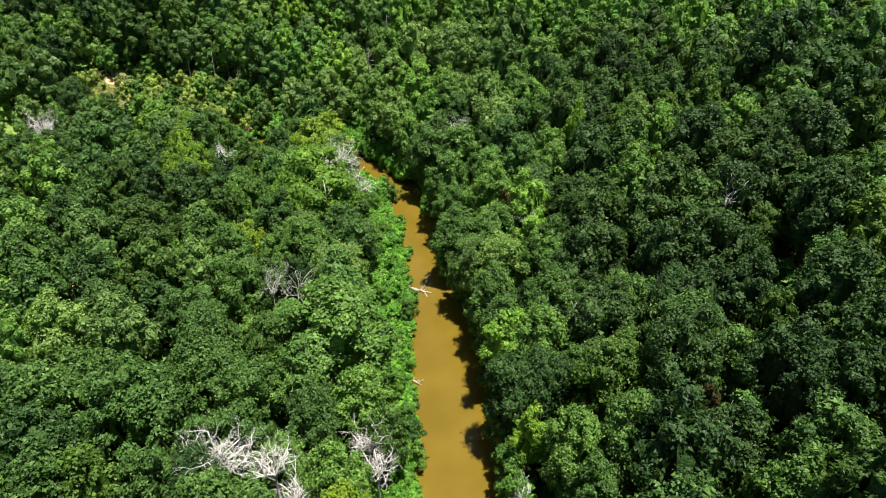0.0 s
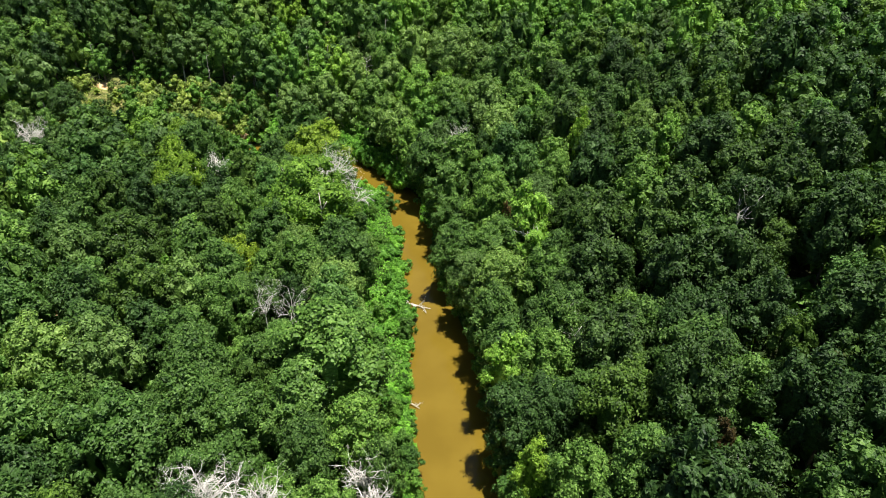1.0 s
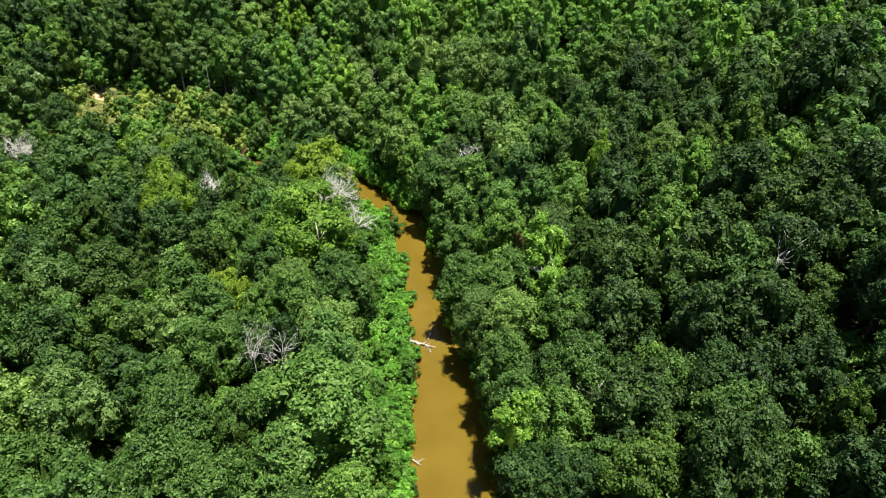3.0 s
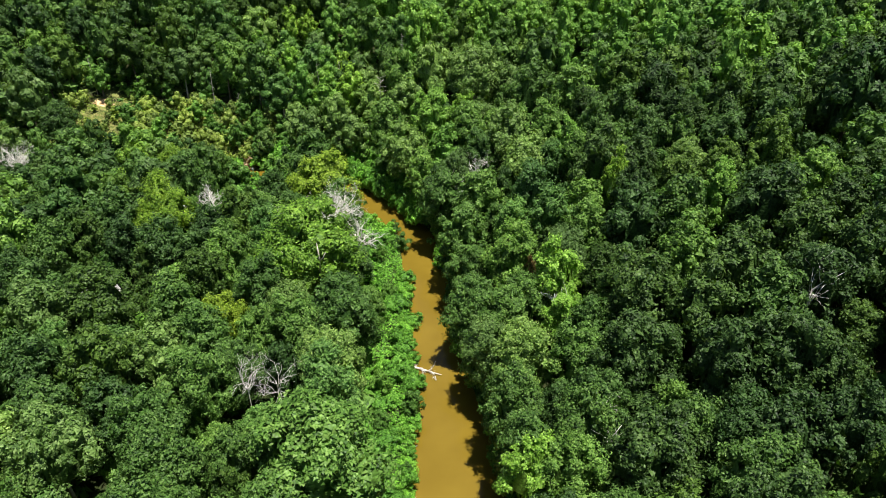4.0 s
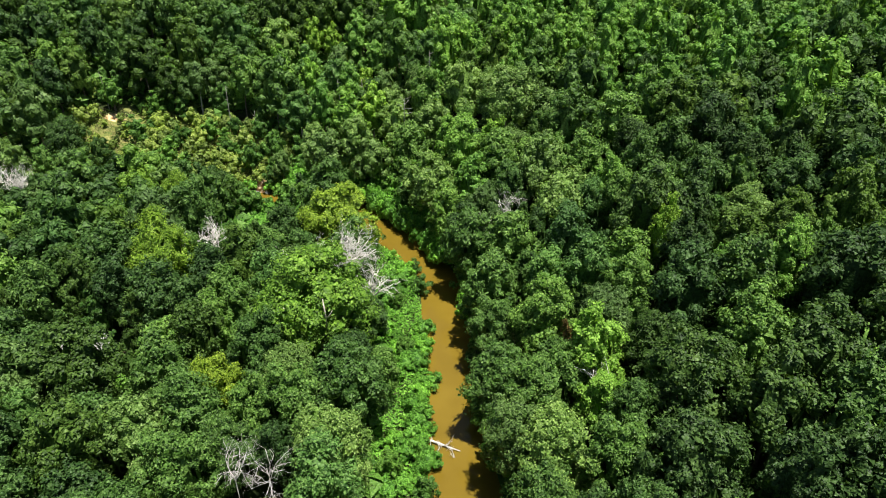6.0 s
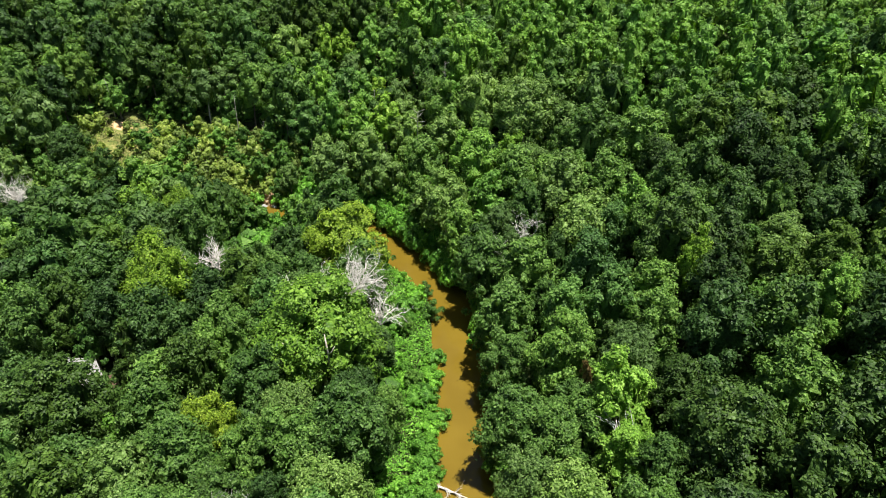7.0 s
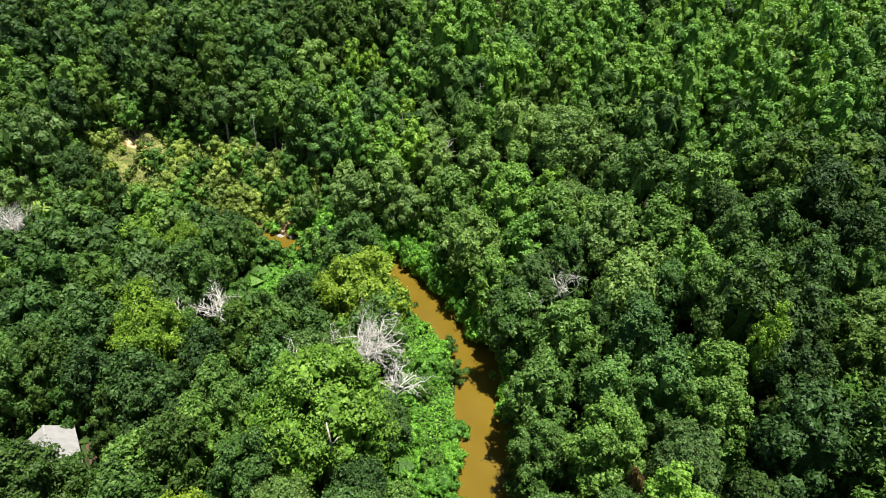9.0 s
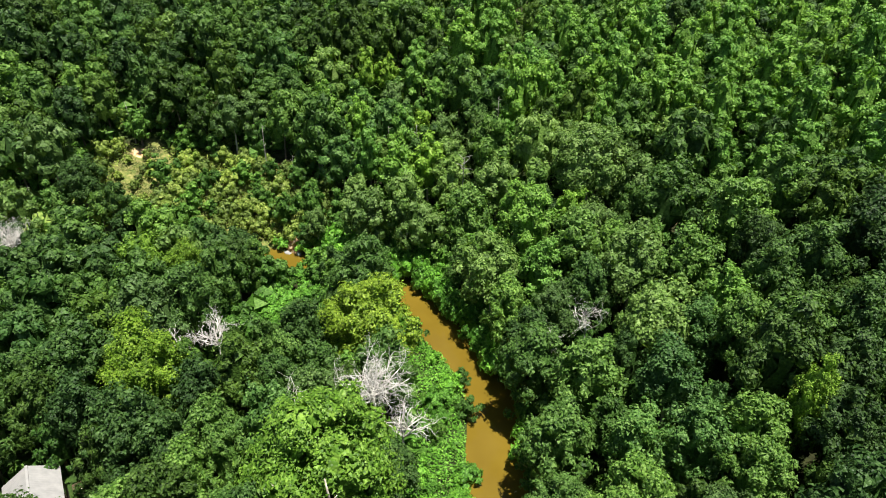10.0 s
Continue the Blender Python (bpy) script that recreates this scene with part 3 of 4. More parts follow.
plant("hickory", 21.7, 62.5, 1.08, 1.04)
plant("maple", 16.0, 54.1, 0.82, 0.91)
plant("oak", 17.8, 46.8, 0.78, 0.89)
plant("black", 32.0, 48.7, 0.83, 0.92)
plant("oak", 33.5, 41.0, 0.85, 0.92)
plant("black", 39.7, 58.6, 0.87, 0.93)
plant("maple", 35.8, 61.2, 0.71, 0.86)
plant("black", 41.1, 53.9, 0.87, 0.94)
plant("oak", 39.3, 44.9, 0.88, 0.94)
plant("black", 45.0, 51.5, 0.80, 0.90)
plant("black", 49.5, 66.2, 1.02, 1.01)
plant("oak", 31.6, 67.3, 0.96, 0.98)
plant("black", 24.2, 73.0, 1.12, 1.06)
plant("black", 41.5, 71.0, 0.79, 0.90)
plant("oak", -66.4, 85.8, 1.21, 1.11, "", True)
plant("oak", -55.7, 83.6, 0.88, 0.94)
plant("maple", -36.8, 93.7, 0.99, 1.00)
plant("oak", 18.8, 82.1, 0.84, 0.92)
plant("oak", 48.9, 58.8, 0.73, 0.87)


# ---- dead trees ----
def branching(rng, start, way, length, r, level, pieces):
    """A crooked limb that forks into thinner ones."""
    pts, radii, p, w = [Vector(start)], [r], Vector(start), Vector(way).normalized()
    steps = 4
    for i in range(steps):
        w = (w + Vector(rng.normal(size=3)) * 0.32 + Vector((0, 0, 0.05))).normalized()
        p = p + w * length / steps
        pts.append(p.copy()), radii.append(r * (1 - 0.6 * (i + 1) / steps))
    pieces.append(tube(pts, radii, 5 if level > 1 else 4 if level > 0 else 3))
    if level > 0:
        for i in range(4 if level > 1 else 5):
            j = 1 + (i * 3 + int(rng.integers(0, 2))) % steps
            side = Vector(rng.normal(size=3)).cross(w).normalized()
            branching(rng, pts[j], w * 0.75 + side * rng.uniform(0.6, 1.1), length * rng.uniform(0.4, 0.62), radii[j] * 0.78, level - 1, pieces)


def dead_tree(x, y, height, reach, seed, limbs=6, level=3, thick=0.2, label="bleached dead tree with bare pale branches among green crowns"):
    rng = np.random.default_rng(seed)
    ob = new("dead_tree")
    ob.matrix_basis = pose(x, y, float(ground_z(x, y)))
    tagged(ob, label, "dead tree", "dead trees of the valley")
    PLANTED.append((x, y, reach * (0.8 if limbs > 10 else 0.45)))
    fork = height * 0.55
    vs, fs = tube([(0, 0, -0.5), (0.1, 0, fork * 0.5), (0.1, 0.15, fork), (0.0, 0.2, fork * 1.12)], [thick * 1.3, thick, thick * 0.8, thick * 0.5], 8)
    new("trunk", mesh_of("dead_trunk", vs, fs, [M_DEAD], True)).parent = ob
    for i in range(limbs):
        a = i * 2.4 + rng.uniform(-0.4, 0.4)
        out = rng.uniform(0.35, 1.0)
        pieces = []
        way = (math.cos(a) * reach * out, math.sin(a) * reach * out, (height - fork) * rng.uniform(0.7, 1.1))
        branching(rng, (0.1, 0.12, fork * rng.uniform(0.85, 1.05)), way, Vector(way).length * 0.6, thick * 0.75, level, pieces)
        new("limb", mesh_of("dead_limb", *joined(pieces), [M_DEAD], True)).parent = ob
    return ob


dead_tree(-23.2, 128.2, 20.0, 6.4, 1, 19, 3, 0.16, "large bleached dead tree with a wide tangle of white branches")
dead_tree(-19.0, 126.4, 14.5, 4.0, 2, 10, 2, 0.17)
dead_tree(-53.2, 131.2, 13.5, 4.6, 3, 12, 2, 0.14)
dead_tree(-49.9, 136.0, 13.0, 5.0, 4, 12, 2, 0.14)
dead_tree(-100.0, 153.2, 18.0, 4.6, 5, 13, 3, 0.14)
dead_tree(-1.2, 142.4, 18.0, 2.6, 6, 6, 2, 0.10)
dead_tree(3.6, 147.2, 18.5, 2.6, 7, 6, 2, 0.10)
dead_tree(-26.3, 50.2, 17.5, 5.0, 8, 14, 3, 0.19, "large bleached dead tree with a wide tangle of white branches")
dead_tree(-19.8, 50.1, 17.0, 4.0, 9, 9, 2, 0.16)
dead_tree(-17.0, 46.8, 15.5, 3.0, 10, 8, 2, 0.15)
dead_tree(-9.4, 55.6, 15.0, 2.8, 11, 10, 2, 0.13)
dead_tree(-8.1, 52.4, 14.5, 2.4, 12, 9, 2, 0.15)
dead_tree(-24.0, 86.4, 17.3, 1.6, 13, 6, 2, 0.06)
dead_tree(-27.8, 85.6, 16.0, 1.6, 14, 6, 2, 0.06)
dead_tree(31.0, 48.5, 16.5, 1.5, 17, 5, 2, 0.10)
dead_tree(9.6, 51.0, 11.0, 1.8, 18, 7, 2, 0.08)
dead_tree(15.6, 102.6, 16.5, 2.2, 19, 6, 1, 0.17, "half-dead pale tree with thick bare limbs")



def snag(x, y, height, branches, spread, seed, top=0.25, label="slender grey dead trunk with short broken branches"):
    """A bare pole with a few stubs."""
    rng = np.random.default_rng(seed)
    ob = new("dead_snag")
    ob.matrix_basis = pose(x, y, float(ground_z(x, y)), rng.uniform(-4, 4), rng.uniform(-4, 4), 0)
    tagged(ob, label, "dead tree", "bare snags on the slopes")
    bend = rng.uniform(-0.4, 0.4, 2)
    pts = [(bend[0] * math.sin(q * 3), bend[1] * math.sin(q * 4), -0.5 + q * (height + 0.5)) for q in (0, 0.3, 0.6, 0.85, 1)]
    new("trunk", mesh_of("snag_trunk", *tube(pts, [0.15, 0.11, 0.08, 0.06, 0.03], 7), [M_SNAG], True)).parent = ob
    for i in range(branches):
        q = 1 - top * (i + 0.3) / branches
        a = i * 2.4 + rng.uniform(-0.5, 0.5)
        n = spread * rng.uniform(0.6, 1.1)
        root = Vector((bend[0] * math.sin(q * 3), bend[1] * math.sin(q * 4), q * height))
        mid, end = Vector((math.cos(a) * n * 0.5, math.sin(a) * n * 0.5, 0.1 * n)), Vector((math.cos(a) * n, math.sin(a) * n, 0.3 * n))
        new("branch", mesh_of("snag_branch", *tube([root, root + mid, root + end], [0.055, 0.04, 0.025], 5), [M_SNAG], True)).parent = ob


snag(-21.3, 183.2, 19.5, 9, 1.9, 41, 0.22, "tall grey dead conifer with a cross of short branches")
snag(-34.1, 187.0, 16.0, 6, 1.2, 42, 0.5)
for x, y, high, seed in ((-55.8, 197.6, 10, 43), (-39.3, 196.2, 15, 44), (-37.0, 195.0, 13, 45), (-33.2, 199.3, 14, 46), (-49.2, 195.3, 13, 47), (-16.9, 199.1, 18, 48),
                         (-110.3, 170.5, 12, 49), (-103.2, 197.6, 11, 50), (-84.9, 200.1, 11, 51), (-70.0, 198.0, 12, 52), (-62.0, 194.0, 9, 53)):
    snag(x, y, high, 4, 0.9, seed, 0.5)
for x, y, high, seed in ((43.7, 89.0, 19.5, 56), (18.5, 80.1, 18.5, 57), (18.6, 76.2, 17.5, 58), (-32.1, 122.6, 20.5, 59)):
    dead_tree(x, y, high, 1.5, seed, 4, 1, 0.09, "thin pale dead branches showing between green crowns")


def mix_at(x, y, d, outer):
    """Which kinds grow where."""
    if outer and y > 148 and -60 < x < 12 and d < 32:
        return (("maple", 0.34), ("ash", 0.30), ("beech", 0.14), ("poplar", 0.12), ("elder", 0.10))
    if outer and d < (22 if y > 80 else 9):
        return (("oak", 0.10), ("hickory", 0.12), ("maple", 0.38), ("ash", 0.26), ("beech", 0.14))
    if outer and x > -40:
        light = 0.8 * min(1, max(0, (y - 172 + 0.5 * x) / 45))
        dark = 0.50 if x > 28 and y < 170 or y < 80 else 0.20
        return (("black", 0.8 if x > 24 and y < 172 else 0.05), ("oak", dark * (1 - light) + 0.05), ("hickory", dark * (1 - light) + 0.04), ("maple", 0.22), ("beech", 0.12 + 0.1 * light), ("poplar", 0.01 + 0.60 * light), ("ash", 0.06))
    if outer and x > -80 and y < 222:
        return (("oak", 0.14), ("maple", 0.34), ("ash", 0.26), ("beech", 0.16), ("elder", 0.10))
    if outer:
        return (("oak", 0.34), ("hickory", 0.28), ("maple", 0.24), ("beech", 0.10), ("ash", 0.04))
    if x < -36:
        return (("oak", 0.40), ("hickory", 0.20), ("maple", 0.22), ("sycamore", 0.04), ("ash", 0.06), ("beech", 0.08)) if 94 < y < 128 else (("oak", 0.22), ("hickory", 0.06), ("maple", 0.36), ("ash", 0.24), ("beech", 0.12)) if y <= 94 else (("oak", 0.24), ("hickory", 0.12), ("maple", 0.36), ("sycamore", 0.06), ("ash", 0.10), ("beech", 0.12))
    return (("oak", 0.26), ("maple", 0.44), ("sycamore", 0.03), ("ash", 0.15), ("beech", 0.12))


def free(x, y, r, tight=0.61):
    for px, py, pr in PLANTED:
        dx, dy = px - x, py - y
        if dx * dx + dy * dy < (tight * (r + pr)) ** 2:
            return False
    return True


def clearing(x, y):
    """The dry open slope above the far reach of the river."""
    return ((x + 80) / 34) ** 2 + ((y - 187) / 13.5) ** 2 < 1


def near_house(x, y):
    return math.hypot(x + 59, y - 108) < 6.8 or math.hypot(x + 53.8, y - 105.5) < 4.8


GAPS = ((-65.8, 95.0, 4.5), (-62.8, 90.5, 3.5), (41.5, 46.5, 4.5), (55.5, 70.0, 5.0), (-56.5, 178.0, 2.4), (-118, 171, 6.0), (-48, 158, 5.0), (-44, 152.5, 4.0), (-47, 148, 6.0), (-47, 141, 4.5), (-54.8, 170, 1.4), (-46, 158, 4.5))


def in_gap(x, y):
    return any(math.hypot(x - gx0, y - gy0) < gr for gx0, gy0, gr in GAPS)



def in_view(x, y, margin=8):
    """The stretch of land that the flight overlooks."""
    return 26 - margin < y < (270 if -50 < x < 75 else 257) and -(32 + 0.60 * y) - margin < x < 30 + 0.47 * y + margin


SCATTER = True
spots = []
for _ in range(19000):
    x, y = dice.uniform(-190, 150), dice.uniform(-36, 280)
    if in_view(x, y):
        spots.append((x, y))
D, OUT = river_at([s[0] for s in spots], [s[1] for s in spots])
for (x, y), d, outer in zip(spots, D, OUT):
    if outer and y > 148 and -62 < x < -8 and d < 14 and dice.random() < (0.75 if x < -34 else 0.9):
        continue
    if d < 1.5 or clearing(x, y) or near_house(x, y) or in_gap(x, y):
        continue
    kinds = mix_at(x, y, d, outer)
    kind = dice.choices([k for k, _ in kinds], [w for _, w in kinds])[0]
    width = dice.uniform(0.72, 1.12)
    if -108 < x < -48 and 158 < y < 184:
        width *= 0.72
    edge = d - KINDS[kind][0] * width
    if x > -50 and edge < (-3.4 if outer else (4.5 if y > 78 else 1.0)):
        continue
    if free(x, y, KINDS[kind][0] * width, 0.70 if x > 26 and y < 135 else 0.63):
        plant(kind, x, y, width, width * dice.uniform(0.8, 1.18))
for _ in range(900):
    x, y = dice.uniform(-62, -2), dice.uniform(150, 192)
    d, outer = float(river_at(x, y)[0]), bool(river_at(x, y)[1])
    if outer and 1.0 < d < 15 and not in_gap(x, y) and free(x, y, 1.4, 0.7):
        s = dice.uniform(0.6, 1.1)
        plant("scrub" if x < -40 and dice.random() < 0.45 else "sapling", x, y, s, s * dice.uniform(0.8, 1.2))
for _ in range(700):
    x, y = dice.uniform(-48, -2), dice.uniform(150, 182)
    d, outer = river_at(x, y)
    if outer and -0.9 < d < 13 and not in_gap(x, y) and (d < 1 or free(x, y, 0.9, 0.5)):
        s = dice.uniform(0.8, 1.35)
        plant("shrub", x, y, s * 1.15, s * dice.uniform(1.0, 1.7), "green bank shrub hung with vines above the water")
for _ in range(2600):
    x, y = dice.uniform(-110, 75), dice.uniform(35, 190)
    d, outer = river_at(x, y)
    if in_view(x, y, 0) and d > 7 and not (outer and y > 148 and d < 14) and not clearing(x, y) and not near_house(x, y) and not in_gap(x, y) and free(x, y, 2.6, 0.66) and not (x > 26 and y < 135 and dice.random() < 0.6):
        kind = dice.choice(("oak", "hickory", "maple", "beech"))
        plant(kind, x, y, dice.uniform(0.5, 0.62), dice.uniform(0.62, 0.85))
saplings = 0
spots = [(dice.uniform(-140, 70), dice.uniform(40, 245)) for _ in range(4000)]
D, OUT = river_at([q[0] for q in spots], [q[1] for q in spots])
for (x, y), d, outer in zip(spots, D, OUT):
    if saplings < 130 and in_view(x, y, 0) and d > (2.5 if outer else 8) and not clearing(x, y) and not near_house(x, y) and not in_gap(x, y) and free(x, y, 1.2, 0.70):
        s = dice.uniform(0.8, 1.25)
        plant("sapling", x, y, s, s * dice.uniform(0.9, 1.2))
        saplings += 1
spots = [(dice.uniform(-60, 10), dice.uniform(30, 182)) for _ in range(1700)]
D, OUT = river_at([q[0] for q in spots], [q[1] for q in spots])
for (x, y), d, outer in zip(spots, D, OUT):
    if (0.5 if outer else -0.5) < d < (4 if outer else 10) and not in_gap(x, y) and (d < 2.5 or outer or free(x, y, 1.0)):
        s = dice.uniform(0.5, 1.0) * (1.2 if outer else 1)
        if not outer and not 98 < y < 116 and dice.random() < 0.42:
            plant("sapling", x, y, s * 0.75, s * dice.uniform(0.5, 0.75), "young green tree among the bank shrubs")
        else:
            plant("shrub", x, y, s, s * dice.uniform(0.7, 1.1))
y = 44.0
while y < 128:
    x = float(np.interp(y, RIVER[:, 1][1:13], RIVER[:, 0][1:13] - RIVER[:, 2][1:13])) - dice.uniform(0.5, 1.8)
    s = dice.uniform(0.4, 0.8)
    plant("shrub", x, y, s, s * dice.uniform(0.6, 1.1), "green shrub overhanging the muddy river edge")
    y += dice.uniform(1.2, 3.0)
y = 46.0
while y < 150:
    x = float(np.interp(y, RIVER[:, 1][1:13], RIVER[:, 0][1:13] + RIVER[:, 2][1:13])) + dice.uniform(0.4, 2.2)
    s = dice.uniform(0.8, 1.2)
    plant("sapling", x, y, s, s * dice.uniform(0.7, 1.25), "young green tree leaning over the river bank")
    y += dice.uniform(2.6, 5.0)
for _ in range(1000):
    x, y = dice.uniform(-115, -46), dice.uniform(173, 201)
    bare = math.hypot((x + 98.5) / 7.5, (y - 191) / 8.5) < 1
    if clearing(x, y) and float(river_at(x, y)[0]) > 1.5 and dice.random() < (0.10 if bare else 0.85) and not in_gap(x, y) and free(x, y, 1.2):
        s = dice.uniform(0.4, 0.7) if bare else dice.uniform(0.5, 1.35)
        if dice.random() < 0.25:
            plant("sapling", x, y, s * 0.9, s * 0.8, "young green tree on the open dry slope")
        else:
            plant("scrub", x, y, s, s)
for _ in range(220):
    x, y = dice.uniform(-114, -40), dice.uniform(184, 203)
    if not clearing(x, y) and free(x, y, 1.0, 0.6):
        s = dice.uniform(0.6, 1.0)
        plant("sapling" if dice.random() < 0.6 else "scrub", x, y, s, s * dice.uniform(0.7, 1.0))
for _ in range(40):
    x, y = dice.uniform(-66, -44), dice.uniform(96, 112)
    if math.hypot(x + 59, y - 108) > 6.5 and not in_gap(x, y) and free(x, y, 1.5):
        s = dice.uniform(0.8, 1.4)
        plant("sapling" if x > -53 else "shrub", x, y, s * 0.9, s * dice.uniform(0.9, 1.2), "dark green bush in front of the cabin")
plant("maple", -54.4, 100.2, 0.5, 0.72)
plant("maple", -57.8, 98.6, 0.6, 0.76)

for kind, x, y, w in (("maple", 11.1, 151.4, 0.6), ("maple", 6.4, 138.0, 0.58), ("hickory", 27.6, 119.4, 0.62), ("oak", 45.1, 115.4, 0.62), ("hickory", 16.4, 110.0, 0.45), ("oak", 51.2, 71.8, 0.6)):
    plant(kind, x, y, w, w * 1.15)
plant("rust", 31.0, 55.5, 0.65, 1.3)
plant("rust", 12.6, 112.0, 0.55, 1.35)


# fallen wood at the water's edge
def fallen(x, y, z, turn, length, thick, seed, forks, label):
    rng = np.random.default_rng(seed)
    ob = new("fallen_log")
    ob.matrix_basis = pose(x, y, z, 0, 0, turn)
    tagged(ob, label, "log")
    pts = [(length * f, math.sin(f * 5) * 0.12 * length * 0.2, 0.12 + 0.25 * (1 - f)) for f in (0, 0.25, 0.5, 0.75, 1)]
    new("trunk", mesh_of("log_trunk", *tube(pts, [thick, thick * 0.9, thick * 0.75, thick * 0.55, thick * 0.25], 8), [M_DEAD], True)).parent = ob
    for i in range(forks):
        f = rng.uniform(0.15, 0.8)
        pieces = []
        branching(rng, (length * f, 0, 0.2), (1, rng.choice((-1, 1)) * rng.uniform(0.5, 1.2), rng.uniform(-0.1, 0.35)), length * rng.uniform(0.2, 0.4), thick * 0.4, 1, pieces)
        new("branch", mesh_of("log_branch", *joined(pieces), [M_DEAD], True)).parent = ob


fallen(-6.9, 68.6, 1.2, -20, 3.0, 0.07, 7, 3, "bleached bare branch leaning out of the bank shrubs")
fallen(-8.4, 103.6, 0.15, -14, 6.4, 0.17, 3, 6, "pale fallen log with broken branches reaching over brown water")
fallen(-6.2, 78.6, 0.2, -30, 3.2, 0.09, 4, 4, "bleached driftwood branch lying at the muddy bank")
fallen(-6.4, 81.6, 0.2, -60, 2.0, 0.07, 5, 3, "bleached driftwood branch lying at the muddy bank")
fallen(-6.6, 86.0, 0.2, 40, 1.8, 0.07, 6, 2, "bleached driftwood branch lying at the muddy bank")


# ---- undergrowth ----
def carpet(name, mat, n, rng, place, tall, size, label):
    """Many single leaves and blades on the ground."""
    pts = place(rng)
    pts = pts[:n]
    n = len(pts)
    z = ground_z(pts[:, 0], pts[:, 1]) + rng.uniform(0, 1, n) ** 1.5 * tall * (0.5 + 0.5 * np.sin(pts[:, 0] * 1.3) * np.sin(pts[:, 1] * 1.1 + pts[:, 0] * 0.4))
    p = np.column_stack([pts, z])
    nor = rng.normal(size=(n, 3)) * 0.5 + np.array((0, 0, 0.9))
    nor /= np.linalg.norm(nor, axis=1)[:, None]
    s = np.cross(nor, rng.normal(size=(n, 3)))
    s /= np.linalg.norm(s, axis=1)[:, None]
    w = np.cross(nor, s)
    k = size * rng.uniform(0.6, 1.5, n)[:, None]
    tri = np.stack([p + s * k * 0.7, p - s * k * 0.3 + w * k * 0.35, p - s * k * 0.3 - w * k * 0.35], 1).reshape(-1, 3)
    ob = new(name, mesh_of(name, tri.tolist(), np.arange(3 * n).reshape(-1, 3).tolist(), [mat]))
    return tagged(ob, label, "undergrowth", kind="stuff")


def bankside(rng):
    x, y = rng.uniform(-42, 2, 150000), rng.uniform(40, 172, 150000)
    d, outer = river_at(x, y)
    return np.column_stack([x, y])[~outer & (d > 0.2) & (d < 10)]


def open_slope(rng):
    x, y = rng.uniform(-116, -46, 90000), rng.uniform(174, 202, 90000)
    return np.column_stack([x, y])[clearing(x, y) & (np.sin(x * 0.7 + np.sin(y * 0.9) * 1.4) + np.sin(y * 1.1 - x * 0.35) > -0.6)]


def weedy_slope(rng):
    x, y = rng.uniform(-116, -46, 70000), rng.uniform(174, 202, 70000)
    return np.column_stack([x, y])[clearing(x, y) & (np.hypot((x + 98.5) / 7.5, (y - 191) / 8.5) > 0.85) & (river_at(x, y)[0] > 1)]


def green_flat(rng):
    a, q = rng.uniform(0, 6.28, 7000), np.sqrt(rng.uniform(0, 1, 7000))
    return np.column_stack([-47.5 + np.cos(a) * q * 7, 154 + np.sin(a) * q * 9])


carpet("bank_undergrowth", LEAF["shrub"], 26000, np.random.default_rng(21), bankside, 1.5, 0.42, "bright green weeds and vines covering the river bank")
carpet("dry_grass", M_GRASS, 26000, np.random.default_rng(22), open_slope, 0.5, 0.30, "yellowish dry grass and weeds on an open slope")
carpet("slope_weeds", LEAF["scrub"], 16000, np.random.default_rng(25), weedy_slope, 1.7, 0.42, "yellow-green weeds and brambles between bushes")
carpet("green_weeds", LEAF["shrub"], 7000, np.random.default_rng(23), green_flat, 2.2, 0.55, "bright green low weeds in a wet opening")


def understorey():
    """Low leafy mounds in the shade between the trunks, joined."""
    rng = np.random.default_rng(24)
    x, y = rng.uniform(-150, 110, 5200), rng.uniform(30, 255, 5200)
    d, outer = river_at(x, y)
    z = ground_z(x, y)
    out = []
    for px, py, pz, pd, po in zip(x, y, z, d, outer):
        if not in_view(px, py) or pd < (3.0 if po else 7.0) or clearing(px, py) or near_house(px, py) or in_gap(px, py):
            continue
        q = rng.uniform(1.3, 2.6)
        tri = COARSE[rng.permutation(20)[:15]] * q * np.array((1.0, 1.0, rng.uniform(0.6, 1.3)))
        mid = tri.mean(1, keepdims=True)
        tri = mid * rng.uniform(0.8, 1.15, (15, 1, 1)) + (tri - mid) * rng.uniform(0.7, 1.1, (15, 1, 1)) + rng.normal(size=tri.shape) * 0.2
        out.append(tri + np.array((px, py, pz + q * 0.55)))
    v = np.concatenate(out).reshape(-1, 3)
    tagged(new("understorey", mesh_of("understorey", v.tolist(), np.arange(len(v)).reshape(-1, 3).tolist(), [LEAF["sapling"]])),
           "shaded green brambles and bushes on the forest floor", "undergrowth", kind="stuff")


understorey()


